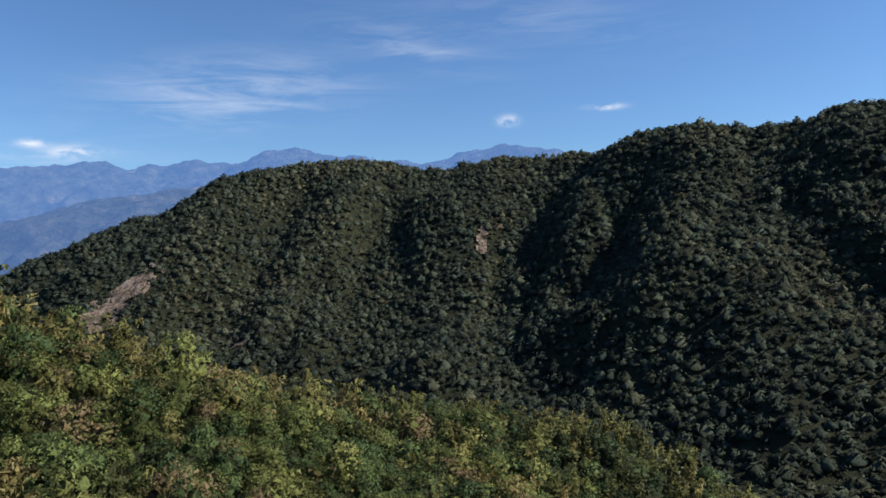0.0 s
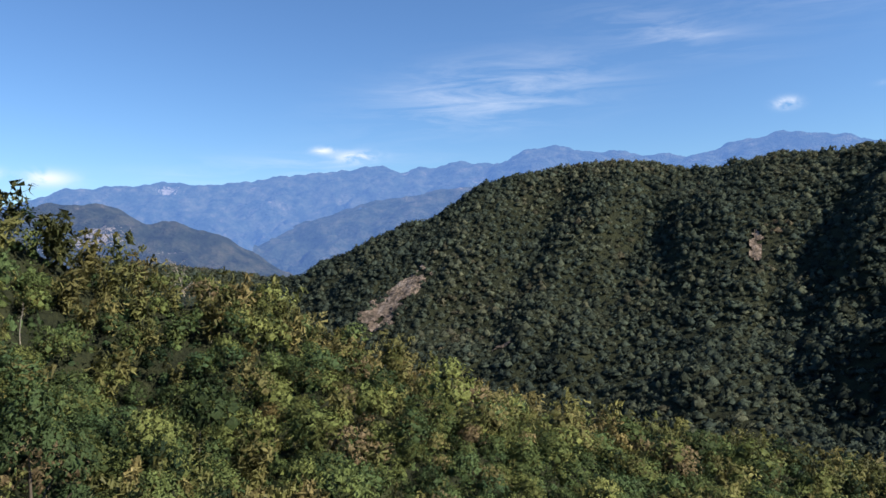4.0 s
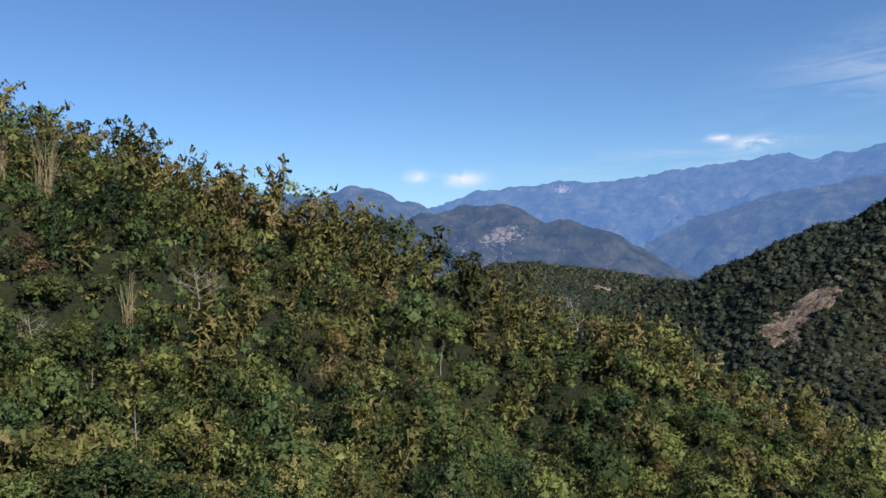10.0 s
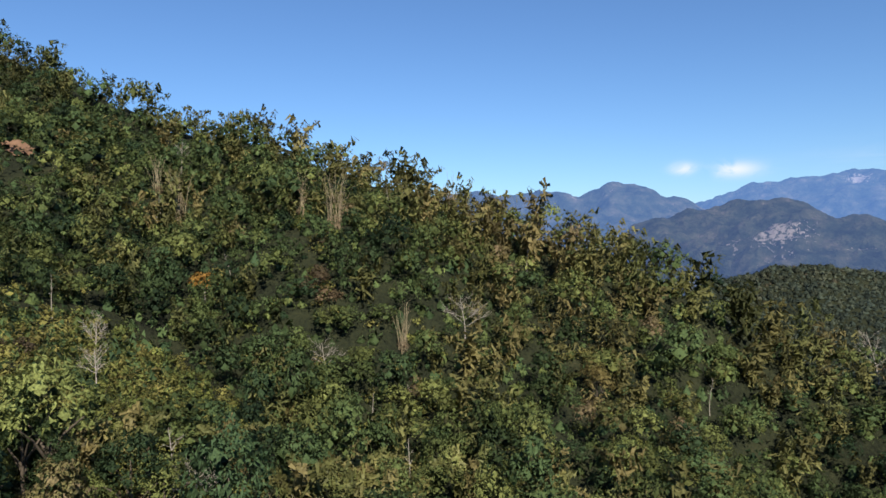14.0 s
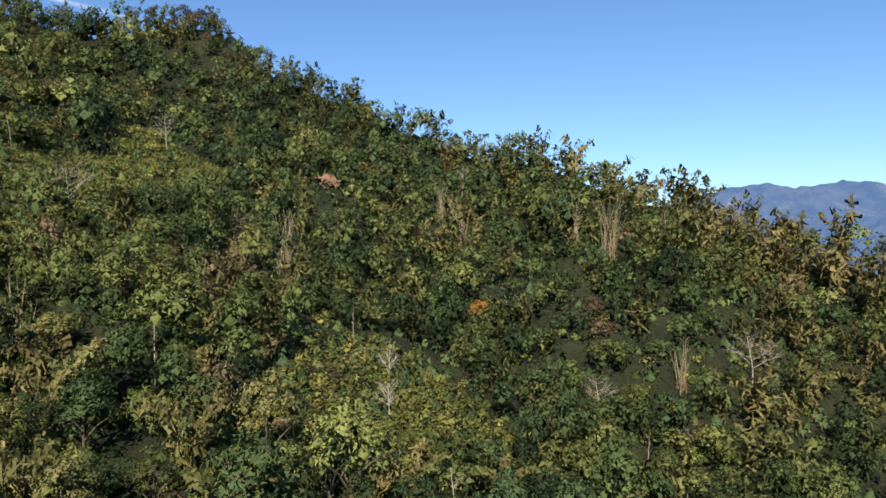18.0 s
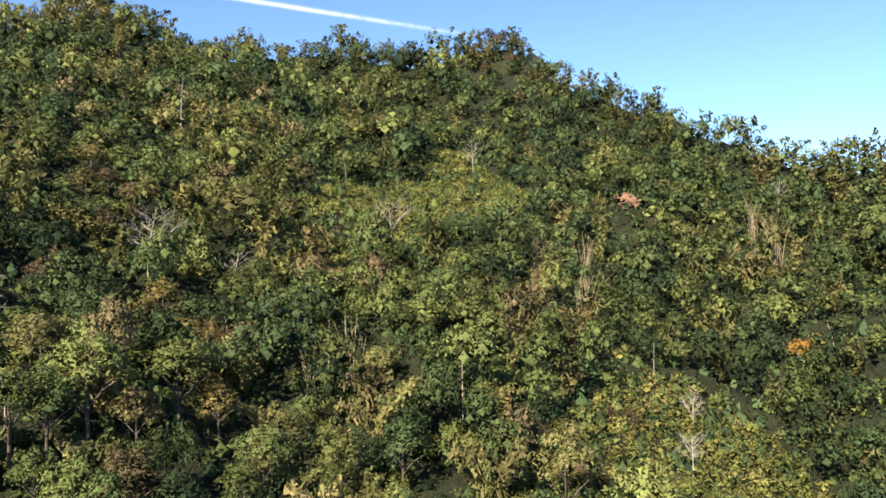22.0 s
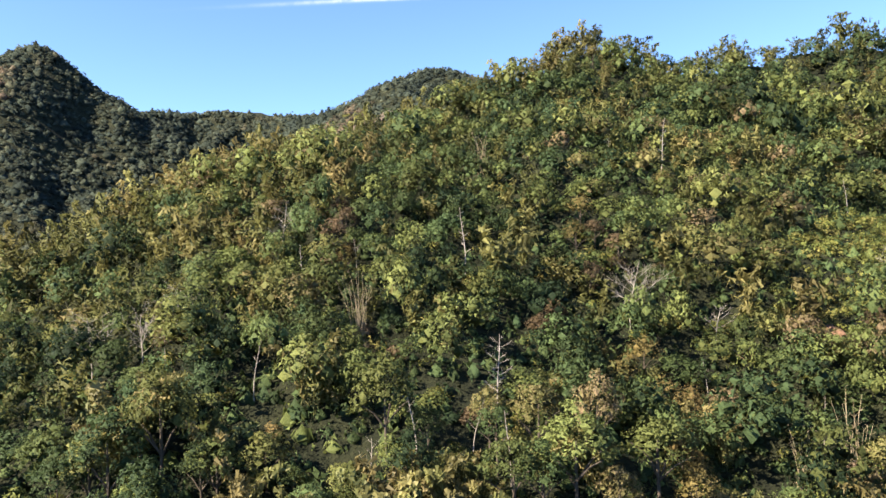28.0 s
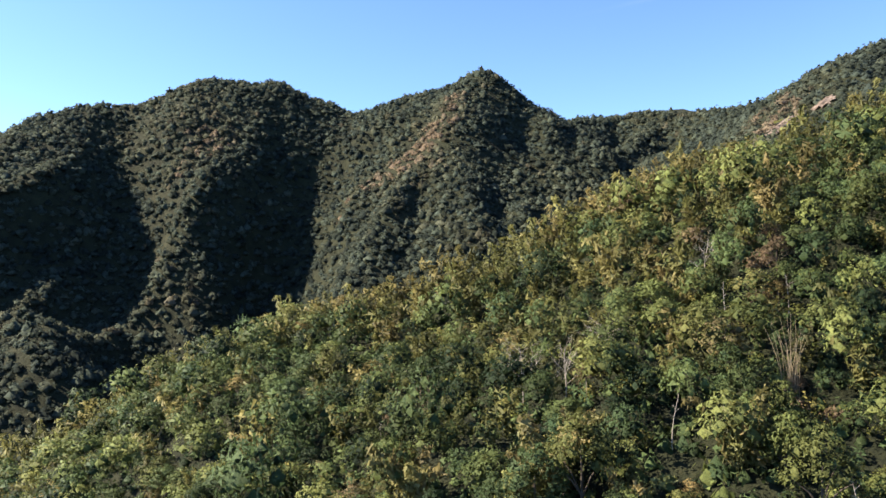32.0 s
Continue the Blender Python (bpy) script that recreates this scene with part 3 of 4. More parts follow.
def make_tree(name, seed, radius, height, leaves, label, lumps=16, each=80, leaf=0.052, layered=0.0, tall=0.75, category="tree", bark=None):
    ob = tagged(empty(name), label, category)
    g = np.random.default_rng(seed + 50)
    foot = height - 1.25 * radius
    paths = [[(0, 0, -1.0, 0.055 * radius + 0.05), (0.1, 0, 0.35 * foot, 0.05 * radius), (0.15, 0.1, foot, 0.04 * radius), (0.1, 0.1, foot + 0.5 * radius, 0.015 * radius)]]
    for k in range(4):
        a = k * 1.6 + g.uniform(0, 1)
        z0 = foot * g.uniform(0.55, 0.9)
        paths.append([(0.1, 0.05, z0, 0.028 * radius), (0.35 * radius * math.cos(a), 0.35 * radius * math.sin(a), z0 + 0.35 * radius, 0.02 * radius),
                      (0.7 * radius * math.cos(a), 0.7 * radius * math.sin(a), z0 + 0.55 * radius, 0.01 * radius)])
    v, f = tubes(paths)
    part("trunk", mesh_from("trunk", v, f, [bark or BARK], smooth=True), ob, "forked trunk with bare limbs")
    v, f, n = crown_shape(seed, lumps, each, leaf, layered=layered, tall=tall + 0.32)
    part("crown", mesh_from("crown", v * radius, f, [leaves], smooth=True, normals=n), ob, m=Matrix.Translation((0, 0, foot)))
    return ob


def make_shrub(name, seed, radius, leaves, label, category="shrub", lumps=8, each=44, leaf=0.09, twig=None):
    ob = tagged(empty(name), label, category)
    g = np.random.default_rng(seed)
    paths = [[(0, 0, -0.5, 0.05), (0.5 * radius * math.cos(a), 0.5 * radius * math.sin(a), 0.5 * radius, 0.03), (0.8 * radius * math.cos(a), 0.8 * radius * math.sin(a), 0.95 * radius, 0.01)] for a in g.uniform(0, 6.28, 6)]
    v, f = tubes(paths, 4)
    part("stem", mesh_from("stem", v, f, [twig or BARK]), ob)
    v, f, n = crown_shape(seed, lumps, each, leaf, tall=0.8)
    part("foliage", mesh_from("foliage", v * radius, f, [leaves], smooth=True, normals=n), ob)
    return ob


PLUMES = []
for k in range(5):
    cane, v, f = plume_shape(40 + k, 130, 0.16 + 0.09 * k, leaf=0.042)
    cv, cf = tubes([cane * np.array([1, 1, 1, 1.0])], 4)
    tri = np.concatenate([cf[:, [0, 1, 2]], cf[:, [0, 2, 3]]])
    slots = np.r_[np.zeros(len(tri)), np.ones(len(f))]
    PLUMES.append(mesh_from("plume", np.concatenate([cv, v]), np.concatenate([tri, f + len(cv)]), [CULM_GREEN, LEAF_BAMBOO], slots))


def make_bamboo(seed, height, count, label):
    ob = tagged(empty("bamboo_clump"), label, "bamboo")
    g = np.random.default_rng(seed)
    for k in range(count):
        a = k * 2.4 + g.uniform(-0.4, 0.4)
        h = height * g.uniform(0.7, 1.1)
        d = 0.05 * height * math.sqrt(k / count)
        part("plume", PLUMES[int(g.integers(5))], ob, m=Matrix.Translation((d * math.cos(a), d * math.sin(a), -0.3)) @ Matrix.Rotation(a, 4, "Z") @ Matrix.Rotation(g.uniform(0.0, 0.16), 4, "Y") @ Matrix.Scale(h, 4))
    return ob


def make_canes(seed, height, count, label):
    """A stand of dry bamboo canes, most of their leaves gone."""
    ob = tagged(empty("dry_bamboo_stand"), label, "bamboo")
    g = np.random.default_rng(seed)
    for k in range(count):
        a, d = g.uniform(0, 6.28), 0.11 * height * math.sqrt(g.random())
        h = height * g.uniform(0.6, 1.1)
        lean = g.uniform(0.02, 0.3) * h
        s = np.linspace(0, 1, 6)
        b = g.uniform(0, 6.28)
        p = np.stack([lean * s ** 2 * math.cos(b), lean * s ** 2 * math.sin(b), h * s, 0.065 * (1 - 0.6 * s)], 1)
        v, f = tubes([p] + [[(*p[q, :3], 0.02), (*(p[q, :3] + np.array([math.cos(c), math.sin(c), 0.9]) * g.uniform(0.5, 1.3)), 0.008)] for q, c in zip(g.integers(2, 6, 5), g.uniform(0, 6.28, 5))], 4)
        part("cane", mesh_from("cane", v, f, [CULM]), ob, m=Matrix.Translation((d * math.cos(a), d * math.sin(a), -0.4)))
    v, f, _ = crown_shape(seed, 7, 18, 0.12, tall=0.9)
    part("dry_leaves", mesh_from("dry_leaves", v[:] * np.array([0.14, 0.14, 0.2]) * height, f, [LEAF_STRAW]), ob, m=Matrix.Translation((0, 0, 0.06 * height)))
    return ob


def make_dead_tree(seed, height, spread, limbs, twigs, thick, label, rise=0.75, start=0.35):
    ob = tagged(empty("dead_tree"), label, "dead tree")
    trunk, out = branches(seed, height, spread, limbs, twigs, thick, rise, start)
    trunk[0, 2] = -0.8
    v, f = tubes([trunk], 6)
    part("trunk", mesh_from("trunk", v, f, [DEADWOOD], smooth=True), ob)
    for paths in out:
        v, f = tubes(paths, 4)
        part("limb", mesh_from("limb", v, f, [DEADWOOD], smooth=True), ob)
    return ob


def make_palm(seed, height):
    ob = tagged(empty("palm"), "slender dark palm with a small round head on the ridge", "palm")
    g = np.random.default_rng(seed)
    v, f = tubes([[(0, 0, -0.5, 0.14), (0.1, 0, height * 0.5, 0.11), (0.25, 0.1, height, 0.09)]], 6)
    part("trunk", mesh_from("trunk", v, f, [BARK], smooth=True), ob)
    for k in range(11):
        a, dip = k * 2.4, g.uniform(-0.2, 0.9)
        s = np.linspace(0, 1, 6)
        at = np.stack([1.5 * s * math.cos(a), 1.5 * s * math.sin(a), 0.9 * s * dip - 0.9 * s * s], 1)
        nrm = np.tile([0, 0, 1.0], (6, 1))
        v, f = sprays(g, at, nrm, np.full(6, 0.5), 1.8, 0.3)
        part("frond", mesh_from("frond", v, f, [LEAF]), ob, m=Matrix.Translation((0.25, 0.1, height)))
    return ob


LANDMARKS = []  # spots kept free of the common trees: x, y, radius


def landmark(ob, x, y, turn=0.0, keep=4.0, sink=0.3):
    LANDMARKS.append((x, y, keep))
    ob.matrix_basis = place(x, y, turn, 1.0, sink)
    return ob


# single trees that stand out on the slope
landmark(make_tree("orange_tree", 301, 4.4, 8.5, LEAF_AMBER, "orange-leaved tree above a bare grey fork", lumps=9, each=60, leaf=0.09, bark=DEADWOOD), -214, 8, keep=5)
for k, (x, y, h, w, limbs, twigs, lab, rise) in enumerate((
        (-165, 199, 13, 5.0, 9, 6, "tall bare grey tree on the falling ridge", 1.0),
        (-191, 76, 8.5, 6.0, 8, 6, "spreading bare grey tree over a dark gap", 0.45),
        (-129, 4, 5.0, 4.5, 10, 7, "low bushy bleached dead tree", 0.5),
        (-310, -124, 10, 5.0, 8, 6, "bare pale tree high on the slope", 0.9),
        (-79, -114, 11, 2.4, 11, 4, "slender white dead tree in a dark gap", 0.5),
        (-127, -130, 10, 6.5, 9, 8, "wide bare grey tree with twisted limbs", 0.6),
        (-12, -170, 9, 5.5, 9, 6, "leaning bleached dead tree with many limbs", 0.6),
        (-21, -163, 9, 5.0, 8, 6, "bleached dead tree with upright limbs", 1.1),
        (-30, -175, 6, 4.5, 8, 5, "low bare grey tree", 0.4),
        (-59, -187, 8, 4.0, 6, 5, "forked pale tree half hidden by leaves", 0.9),
        (-152, -13, 5.5, 3.0, 8, 6, "small grey leafless tree", 1.0),
        (-187, 36, 6.0, 4.5, 7, 6, "fallen-looking bare tree in a hollow", 0.4),
        (-196, -104, 8.0, 6.0, 9, 7, "pale bare tree with a wide crown", 0.6),
        (-173, -15, 5.5, 3.5, 8, 6, "small bare grey tree in the thicket", 0.9),
        (-144, -119, 6.0, 3.0, 6, 4, "thin white leafless tree", 0.7),
        (-300, 2, 9.0, 3.5, 7, 5, "pale bare tree beside dry bamboo", 0.9),
        (-97.5, -158, 12, 1.5, 5, 3, "straight pale snag above the canopy", 0.4),
        (-175, -167, 13, 1.2, 4, 3, "straight grey snag among yellow leaves", 0.5))):
    landmark(make_dead_tree(400 + k, h * 1.65, w * 1.3, limbs + 4, twigs + 5, 0.14 + 0.005 * h, lab, rise), x, y, 1.3 * k, 4.6 if w > 4.9 else 3.4)
for k, (x, y, h, n, lab) in enumerate((
        (-222, 46, 15, 11, "tall stand of dry straw-coloured bamboo canes"), (-236, 38, 12, 7, "thin stand of dry bamboo canes"),
        (-262, 2, 14, 9, "pale dry bamboo canes below the ridge"), (-280, -6, 12, 7, "pale dry bamboo canes on the upper slope"),
        (-223, -52, 14, 10, "leaning dry bamboo canes with straw leaves"), (-199, -46, 12, 9, "grey dry bamboo canes in a gap"),
        (-135, -80, 12, 7, "thin bleached canes rising from the thicket"), (-126, -84, 9, 5, "short bleached canes in a dark gap"),
        (-63, -144, 12, 8, "dry pinkish canes among green trees"), (-131, -203, 11, 6, "dry canes between tall trees"),
        (-210, -62, 10, 6, "few dry canes on the slope"), (-258, 98, 12, 6, "dry canes below the bamboo crest"),
        (12, -176, 11, 5, "thin bare canes over the bushes"), (-190, 58, 10, 6, "few dry canes beside a dark gap"))):
    landmark(make_canes(500 + k, h * 1.3, n + 11, lab), x, y, 0.7 * k, 3.8)
SNAGS = list(LANDMARKS)
OPENINGS = [(x * (1 - 5.5 / math.hypot(x, y)), y * (1 - 5.5 / math.hypot(x, y)), 3.2) for x, y, r in SNAGS]
gold = make_tree("yellow_tree", 310, 4.2, 11.0, LEAF_GOLD, "tree with yellowing autumn leaves among green ones", lumps=12, each=70)
russet = make_shrub("russet_bush", 320, 3.3, LEAF_RUSSET, "russet-brown dry bush on the slope", lumps=11, each=52, leaf=0.10)
straw = make_shrub("dry_bush", 330, 2.4, LEAF_STRAW, "pale straw-coloured dry bush", lumps=9, each=40, leaf=0.10, twig=DEADWOOD)
GOLD_AT = [(-167, -158, 1.02), (-135, -158, 1.06), (-127, -150, 1.08), (-120, -118, 1.13), (-113, -117, 1.06), (-119, -104, 1.12), (-108, -93, 0.81), (-99, -84, 0.96), (-232, -266, 1.13), (-111, -122, 1.03), (-116, -108, 1.12), (-109, -97, 0.84), (64, -260, 0.96), (31, -214, 0.89), (24, -211, 0.99), (75, -222, 1.00), (-113, -99, 0.80), (-103, -88, 0.88), (-168, 104, 0.90), (-163, 102, 1.12), (-109, 164, 1.07), (-131, 209, 0.86), (-108, 164, 1.08), (-382, -129, 0.85), (-168, 103, 1.02)]
RUSSET_AT = [(-112, -140, 0.96), (-125, -142, 0.90), (-136, -145, 1.29), (-74, -115, 0.99), (-74, -115, 1.00), (-71, -195, 1.34), (-68, -173, 1.29), (-74, -177, 1.03), (-179, -101, 1.33), (-164, -99, 1.14), (-185, -95, 1.21), (-137, -5, 0.99), (-130, -5, 1.32), (-207, 38, 1.21), (-202, 40, 1.33), (-165, -97, 1.30), (-206, 35, 1.03), (-128, 81, 1.06), (-125, 75, 0.97), (21, -186, 0.97), (-199, -157, 0.93), (-205, -162, 1.04), (-107, -138, 1.17), (-68, -137, 0.90)]
STRAW_AT = [(-115, -43, 1.14), (-118, -41, 0.97), (-140, -33, 0.95), (-146, -113, 1.21), (-261, -144, 1.04), (-260, -136, 0.96), (-140, -32, 1.04), (-63, -141, 1.15), (-67, -137, 0.83), (-189, -54, 1.29), (-237, -56, 0.81), (-217, 42, 1.17), (-112, -41, 1.22), (-183, 59, 0.81), (-180, 58, 1.19)]
strewn = np.random.default_rng(77)


def strew(count, low, high, r1=300):
    """Further spots across the slope, thinning out upwards."""
    a, r = strewn.uniform(8, 205, count), 105 + (r1 - 105) * strewn.random(count)
    return [(round(-math.sin(radians(p)) * q, 1), round(math.cos(radians(p)) * q, 1), round(s, 2)) for p, q, s in zip(a, r, strewn.uniform(low, high, count))]


GOLD_AT += strew(12, 0.5, 0.8)
RUSSET_AT += strew(30, 0.6, 1.1)
STRAW_AT += strew(26, 0.5, 1.0)
for proto, spots, group in ((gold, GOLD_AT, "yellowing trees"), (russet, RUSSET_AT, "russet bushes"), (straw, STRAW_AT, "dry bushes")):
    LANDMARKS += [(x, y, 2.9 * s) for x, y, s in spots]
    grow(proto, [(x, y, 1.7 * k, s) for k, (x, y, s) in enumerate(spots)], group)
poles = [make_dead_tree(450 + k, h, w, 6, 3, 0.16, lab, 0.8, 0.5) for k, (h, w, lab) in enumerate(((15, 2.0, "slender pale leafless pole tree"), (12, 3.2, "small bare grey tree with thin limbs"), (16, 1.5, "thin bleached snag above shrubs")))]
for k, proto in enumerate(poles):
    spots = strew(16, 0.7, 1.1)
    LANDMARKS += [(x, y, 2.4) for x, y, s in spots]
    grow(proto, [(x, y, 1.9 * q, s) for q, (x, y, s) in enumerate(spots)], "bare pole trees")
brown = make_tree("russet_tree", 350, 4.8, 11.5, LEAF_RUSSET, "russet-brown crowned tree among green ones", lumps=16, each=70)
BROWN_AT = [(-425, -150, 1.2), (-420, -158, 1.3), (-428, -142, 1.2), (-416, -150, 1.3), (-412, -162, 1.1), (-408, -140, 1.0), (-400, -152, 1.0), (-76, -188, 0.9), (-69, -176, 1.0), (-75, -182, 0.9), (-124, -141, 0.9), (-136, -144, 1.0), (-109, -136, 0.8), (-103, -133, 0.8), (-204, 38, 0.8), (21, -187, 0.8), (-135, -152, 0.8)]
LANDMARKS += [(x, y, 3.2 * s) for x, y, s in BROWN_AT]
grow(brown, [(x, y, 1.3 * k, s) for k, (x, y, s) in enumerate(BROWN_AT)], "russet trees")
landmark(make_tree("broad_dark_tree", 340, 6.2, 13, LEAF, "large dark green broad-crowned tree", lumps=26, each=70, leaf=0.06), -294, -55, keep=7)
rain = make_tree("umbrella_tree", 345, 6.5, 12, LEAF, "broad flat-topped tree with layered boughs", lumps=26, each=70, leaf=0.06, layered=0.8, tall=0.5)
UMBRELLAS = [(-55, -127, 0.85), (-45, -181, 1.1), (-46, -172, 1.0), (-150, 199, 1.0), (-101, -184, 0.8), (-20, -150, 0.9), (-160, -60, 0.9), (-138, -75, 0.85), (-33, -160, 0.9), (-172, 222, 1.0), (-120, -150, 0.8), (-60, -165, 0.8), (-150, -52, 0.9), (-128, -62, 0.8), (-98, -110, 0.7), (-120, 190, 0.9), (-90, 215, 0.9), (-175, 150, 0.9)]
LANDMARKS += [(x, y, 4.4 * s) for x, y, s in UMBRELLAS]
grow(rain, [(x, y, 1.1 * k, s) for k, (x, y, s) in enumerate(UMBRELLAS)], "umbrella trees")
palms = make_palm(360, 9.0)
PALMS = [(-411, -184), (-407, -190), (-413, -178), (-404, -196), (-371, -262), (-367, -267), (-375, -257), (-363, -272)]
grow(palms, [(x, y, k, 1.0 - 0.04 * (k % 4)) for k, (x, y) in enumerate(PALMS)], "palms on the crest")


# ---- the common trees: where they stand ----
def jittered(x0, x1, y0, y1, step, seed):
    g = np.random.default_rng(seed)
    x, y = np.meshgrid(np.arange(x0, x1, step), np.arange(y0, y1, step * 0.87), indexing="ij")
    x = x + step * 0.5 * (np.arange(x.shape[1]) % 2)[None]
    x = (x + g.uniform(-0.42, 0.42, x.shape) * step).ravel()
    y = (y + g.uniform(-0.42, 0.42, y.shape) * step).ravel()
    return x, y


def heading(x, y):
    a = np.degrees(np.arctan2(-x, y))
    return np.where(a < -136, a + 360, a)


def clear_of(x, y, wood=True):
    keep = np.ones(len(x), bool)
    for bx, by, long, wide, turn in BARE:
        c, s = math.cos(turn), math.sin(turn)
        u, v = ((x - bx) * c + (y - by) * s) / long, (-(x - bx) * s + (y - by) * c) / wide
        keep &= u * u + v * v > 0.62
    for lx, ly, lr in LANDMARKS:
        keep &= (x - lx) ** 2 + (y - ly) ** 2 > (lr if wood else 0.4 * lr) ** 2
    # dark gaps in the canopy, and openings that only the tall trees leave free
    for gx, gy, gr in GAPS if wood else SHADY:
        keep &= (x - gx) ** 2 + (y - gy) ** 2 > gr * gr
    return keep


GAPS = [(-91, -132, 3.8), (-87, -121, 4.1), (-80, -120, 3.3), (-110, -86, 3.3), (-123, -86, 3.6), (-88, -84, 4.7), (-82, -82, 3.6), (-91, -79, 4.4), (-187, -118, 4.7), (-236, -46, 4.7), (-188, 80, 3.8), (-195, 47, 4.0), (-173, 86, 4.4), (-165, 86, 3.4), (-177, 86, 4.4), (-120, -89, 4.4), (-110, -87, 4.5), (-95, -82, 3.3), (-138, -116, 4.7), (-189, -119, 3.4), (-179, -119, 3.8), (-201, 56, 4.1), (-92, -129, 4.6), (-91, -122, 3.8), (-63, -127, 4.6), (-33, -195, 4.1), (-33, -196, 3.7), (-63, -123, 3.7), (-64, -120, 3.6), (13, -175, 3.4), (-146, 85, 3.5), (-180, 98, 4.3), (-156, 82, 4.7), (-167, 148, 3.5), (-173, 92, 3.3), (-139, 147, 4.7), (-117, -49, 4.1), (-154, -47, 3.8), (-183, 53, 3.6), (-164, 81, 4.1), (-50, -124, 4.5), (81, -196, 3.9), (-273, -48, 5), (-266, -47, 4), (-235, -600, 12), (-270, -625, 14)]



DARK_GAPS = [(x, y, 2.6 + 1.5 * q) for x, y, q in strew(70, 0.1, 1.0, 280)]
SHADY = GAPS + DARK_GAPS
GAPS = SHADY + OPENINGS


def scatter(templates, x, y, size, tint, seed, sink, rise=1.25):
    """Many plants as one set of arrays: each takes a template, a turn, a size and a tint."""
    g = np.random.default_rng(seed)
    z = land(x, y) - sink
    pick, turn = g.integers(len(templates), size=len(x)), g.uniform(0, 6.283, len(x))
    vs, fs, ts, ns, base = [], [], [], [], 0
    for k, (v, f, out) in enumerate(templates):
        m = pick == k
        n = int(m.sum())
        if not n:
            continue
        c, s = np.cos(turn[m])[:, None], np.sin(turn[m])[:, None]
        sz = size[m][:, None]
        stretch = g.uniform(0.9, rise, n)[:, None]
        px = (v[None, :, 0] * c - v[None, :, 1] * s) * sz + x[m][:, None]
        py = (v[None, :, 0] * s + v[None, :, 1] * c) * sz + y[m][:, None]
        pz = v[None, :, 2] * sz * stretch + z[m][:, None]
        vs.append(np.stack([px, py, pz], -1).reshape(-1, 3))
        fs.append((f[None] + (base + np.arange(n) * len(v))[:, None, None]).reshape(-1, 3))
        ts.append(np.repeat(tint[m], len(v)))
        ns.append(np.stack([out[None, :, 0] * c - out[None, :, 1] * s, out[None, :, 0] * s + out[None, :, 1] * c, np.broadcast_to(out[None, :, 2], (n, len(v)))], -1).reshape(-1, 3))
        base += n * len(v)
    return np.concatenate(vs), np.concatenate(fs), np.concatenate(ts), np.concatenate(ns)


def wood(name, label, templates, x, y, size, tint, mat, seed, sink=0.3, smooth=True, rise=1.25):
    v, f, t, n = scatter(templates, x, y, size, tint, seed, sink, rise)
    return tagged(new(name, mesh_from(name, v, f, [mat], smooth=smooth, tint=t, normals=n)), label, "forest", kind="stuff")


def crown_templates(seed, count, lumps, each, leaf, lift, tall=0.75, layered=0.0):
    out = []
    for k in range(count):
        v, f, n = crown_shape(seed + k, lumps, each, leaf, tall=tall, layered=layered if k % 3 else 0.1)
        out.append((v + np.array([0, 0, lift]), f, n))
    return out


def bamboo_templates(seed, count, plumes, leaves, leaf):
    out = []
    for k in range(count):
        g = np.random.default_rng(seed + k)
        vs, fs, base = [], [], 0
        for q in range(plumes):
            _, v, f = plume_shape(seed * 3 + k * 10 + q, leaves, g.uniform(0.12, 0.5), leaf=leaf)
            a, h, d = q * 2.4 + g.uniform(-0.3, 0.3), g.uniform(0.7, 1.1), 0.05 * math.sqrt(q / plumes)
            v = v * h
            vs.append(np.stack([v[:, 0] * math.cos(a) - v[:, 1] * math.sin(a) + d * math.cos(a), v[:, 0] * math.sin(a) + v[:, 1] * math.cos(a) + d * math.sin(a), v[:, 2]], 1))
            fs.append(f + base)
            base += len(v)
        v = np.concatenate(vs)
        out.append((v, np.concatenate(fs), unit(v * np.array([1, 1, 0.5]) + np.array([0, 0, 0.12]) + 0.12 * g.normal(size=v.shape))))
    return out


def thicket(x, y):
    """1 where low fresh scrub takes the place of trees."""
    spot = np.exp(-(((x + 160) / 34) ** 2 + ((y + 12) / 34) ** 2)) + 0.9 * np.exp(-(((x + 215) / 60) ** 2 + ((y + 110) / 26) ** 2)) + 0.6 * np.exp(-(((x + 300) / 60) ** 2 + ((y + 120) / 40) ** 2))
    return spot + 0.35 * fractal(x, y, 40, 3) > 0.42


def bamboo_zone(x, y):
    """How much of the wood is bamboo."""
    zone = 0.20 + 0.55 * np.exp(-(((x + 195) / 35) ** 2 + ((y - 100) / 35) ** 2)) + 0.5 * np.exp(-(((x + 60) / 70) ** 2 + ((y + 205) / 30) ** 2)) + 0.5 * np.exp(-(((x + 230) / 50) ** 2 + ((y + 290) / 40) ** 2))
    return zone + 0.25 * fractal(x + 400, y, 45, 3)


# the hill beside the drone
hx, hy = jittered(-640, 280, -470, 600, 6.7, 21)
ha, hr = heading(hx, hy), np.hypot(hx, hy)
rim = np.interp(ha, RIM_AZ, RIM_R)
ok = (hr > 96) & (ha > -38) & (ha < 226) & (hr < rim + 12) & clear_of(hx, hy)
hx, hy, hr, rim = hx[ok], hy[ok], hr[ok], rim[ok]
thin = (hr < 300) | (rng.random(len(hx)) < 0.72)
hx, hy, hr, rim = hx[thin], hy[thin], hr[thin], rim[thin]
pick = rng.random(len(hx))
low = thicket(hx, hy)
is_bamboo = ~low & (pick < bamboo_zone(hx, hy) + 0.5 * (hr > rim - 25))
is_tree = ~low & ~is_bamboo
sx, sy = jittered(-420, 120, -300, 330, 3.1, 22)
sa, sr = heading(sx, sy), np.hypot(sx, sy)
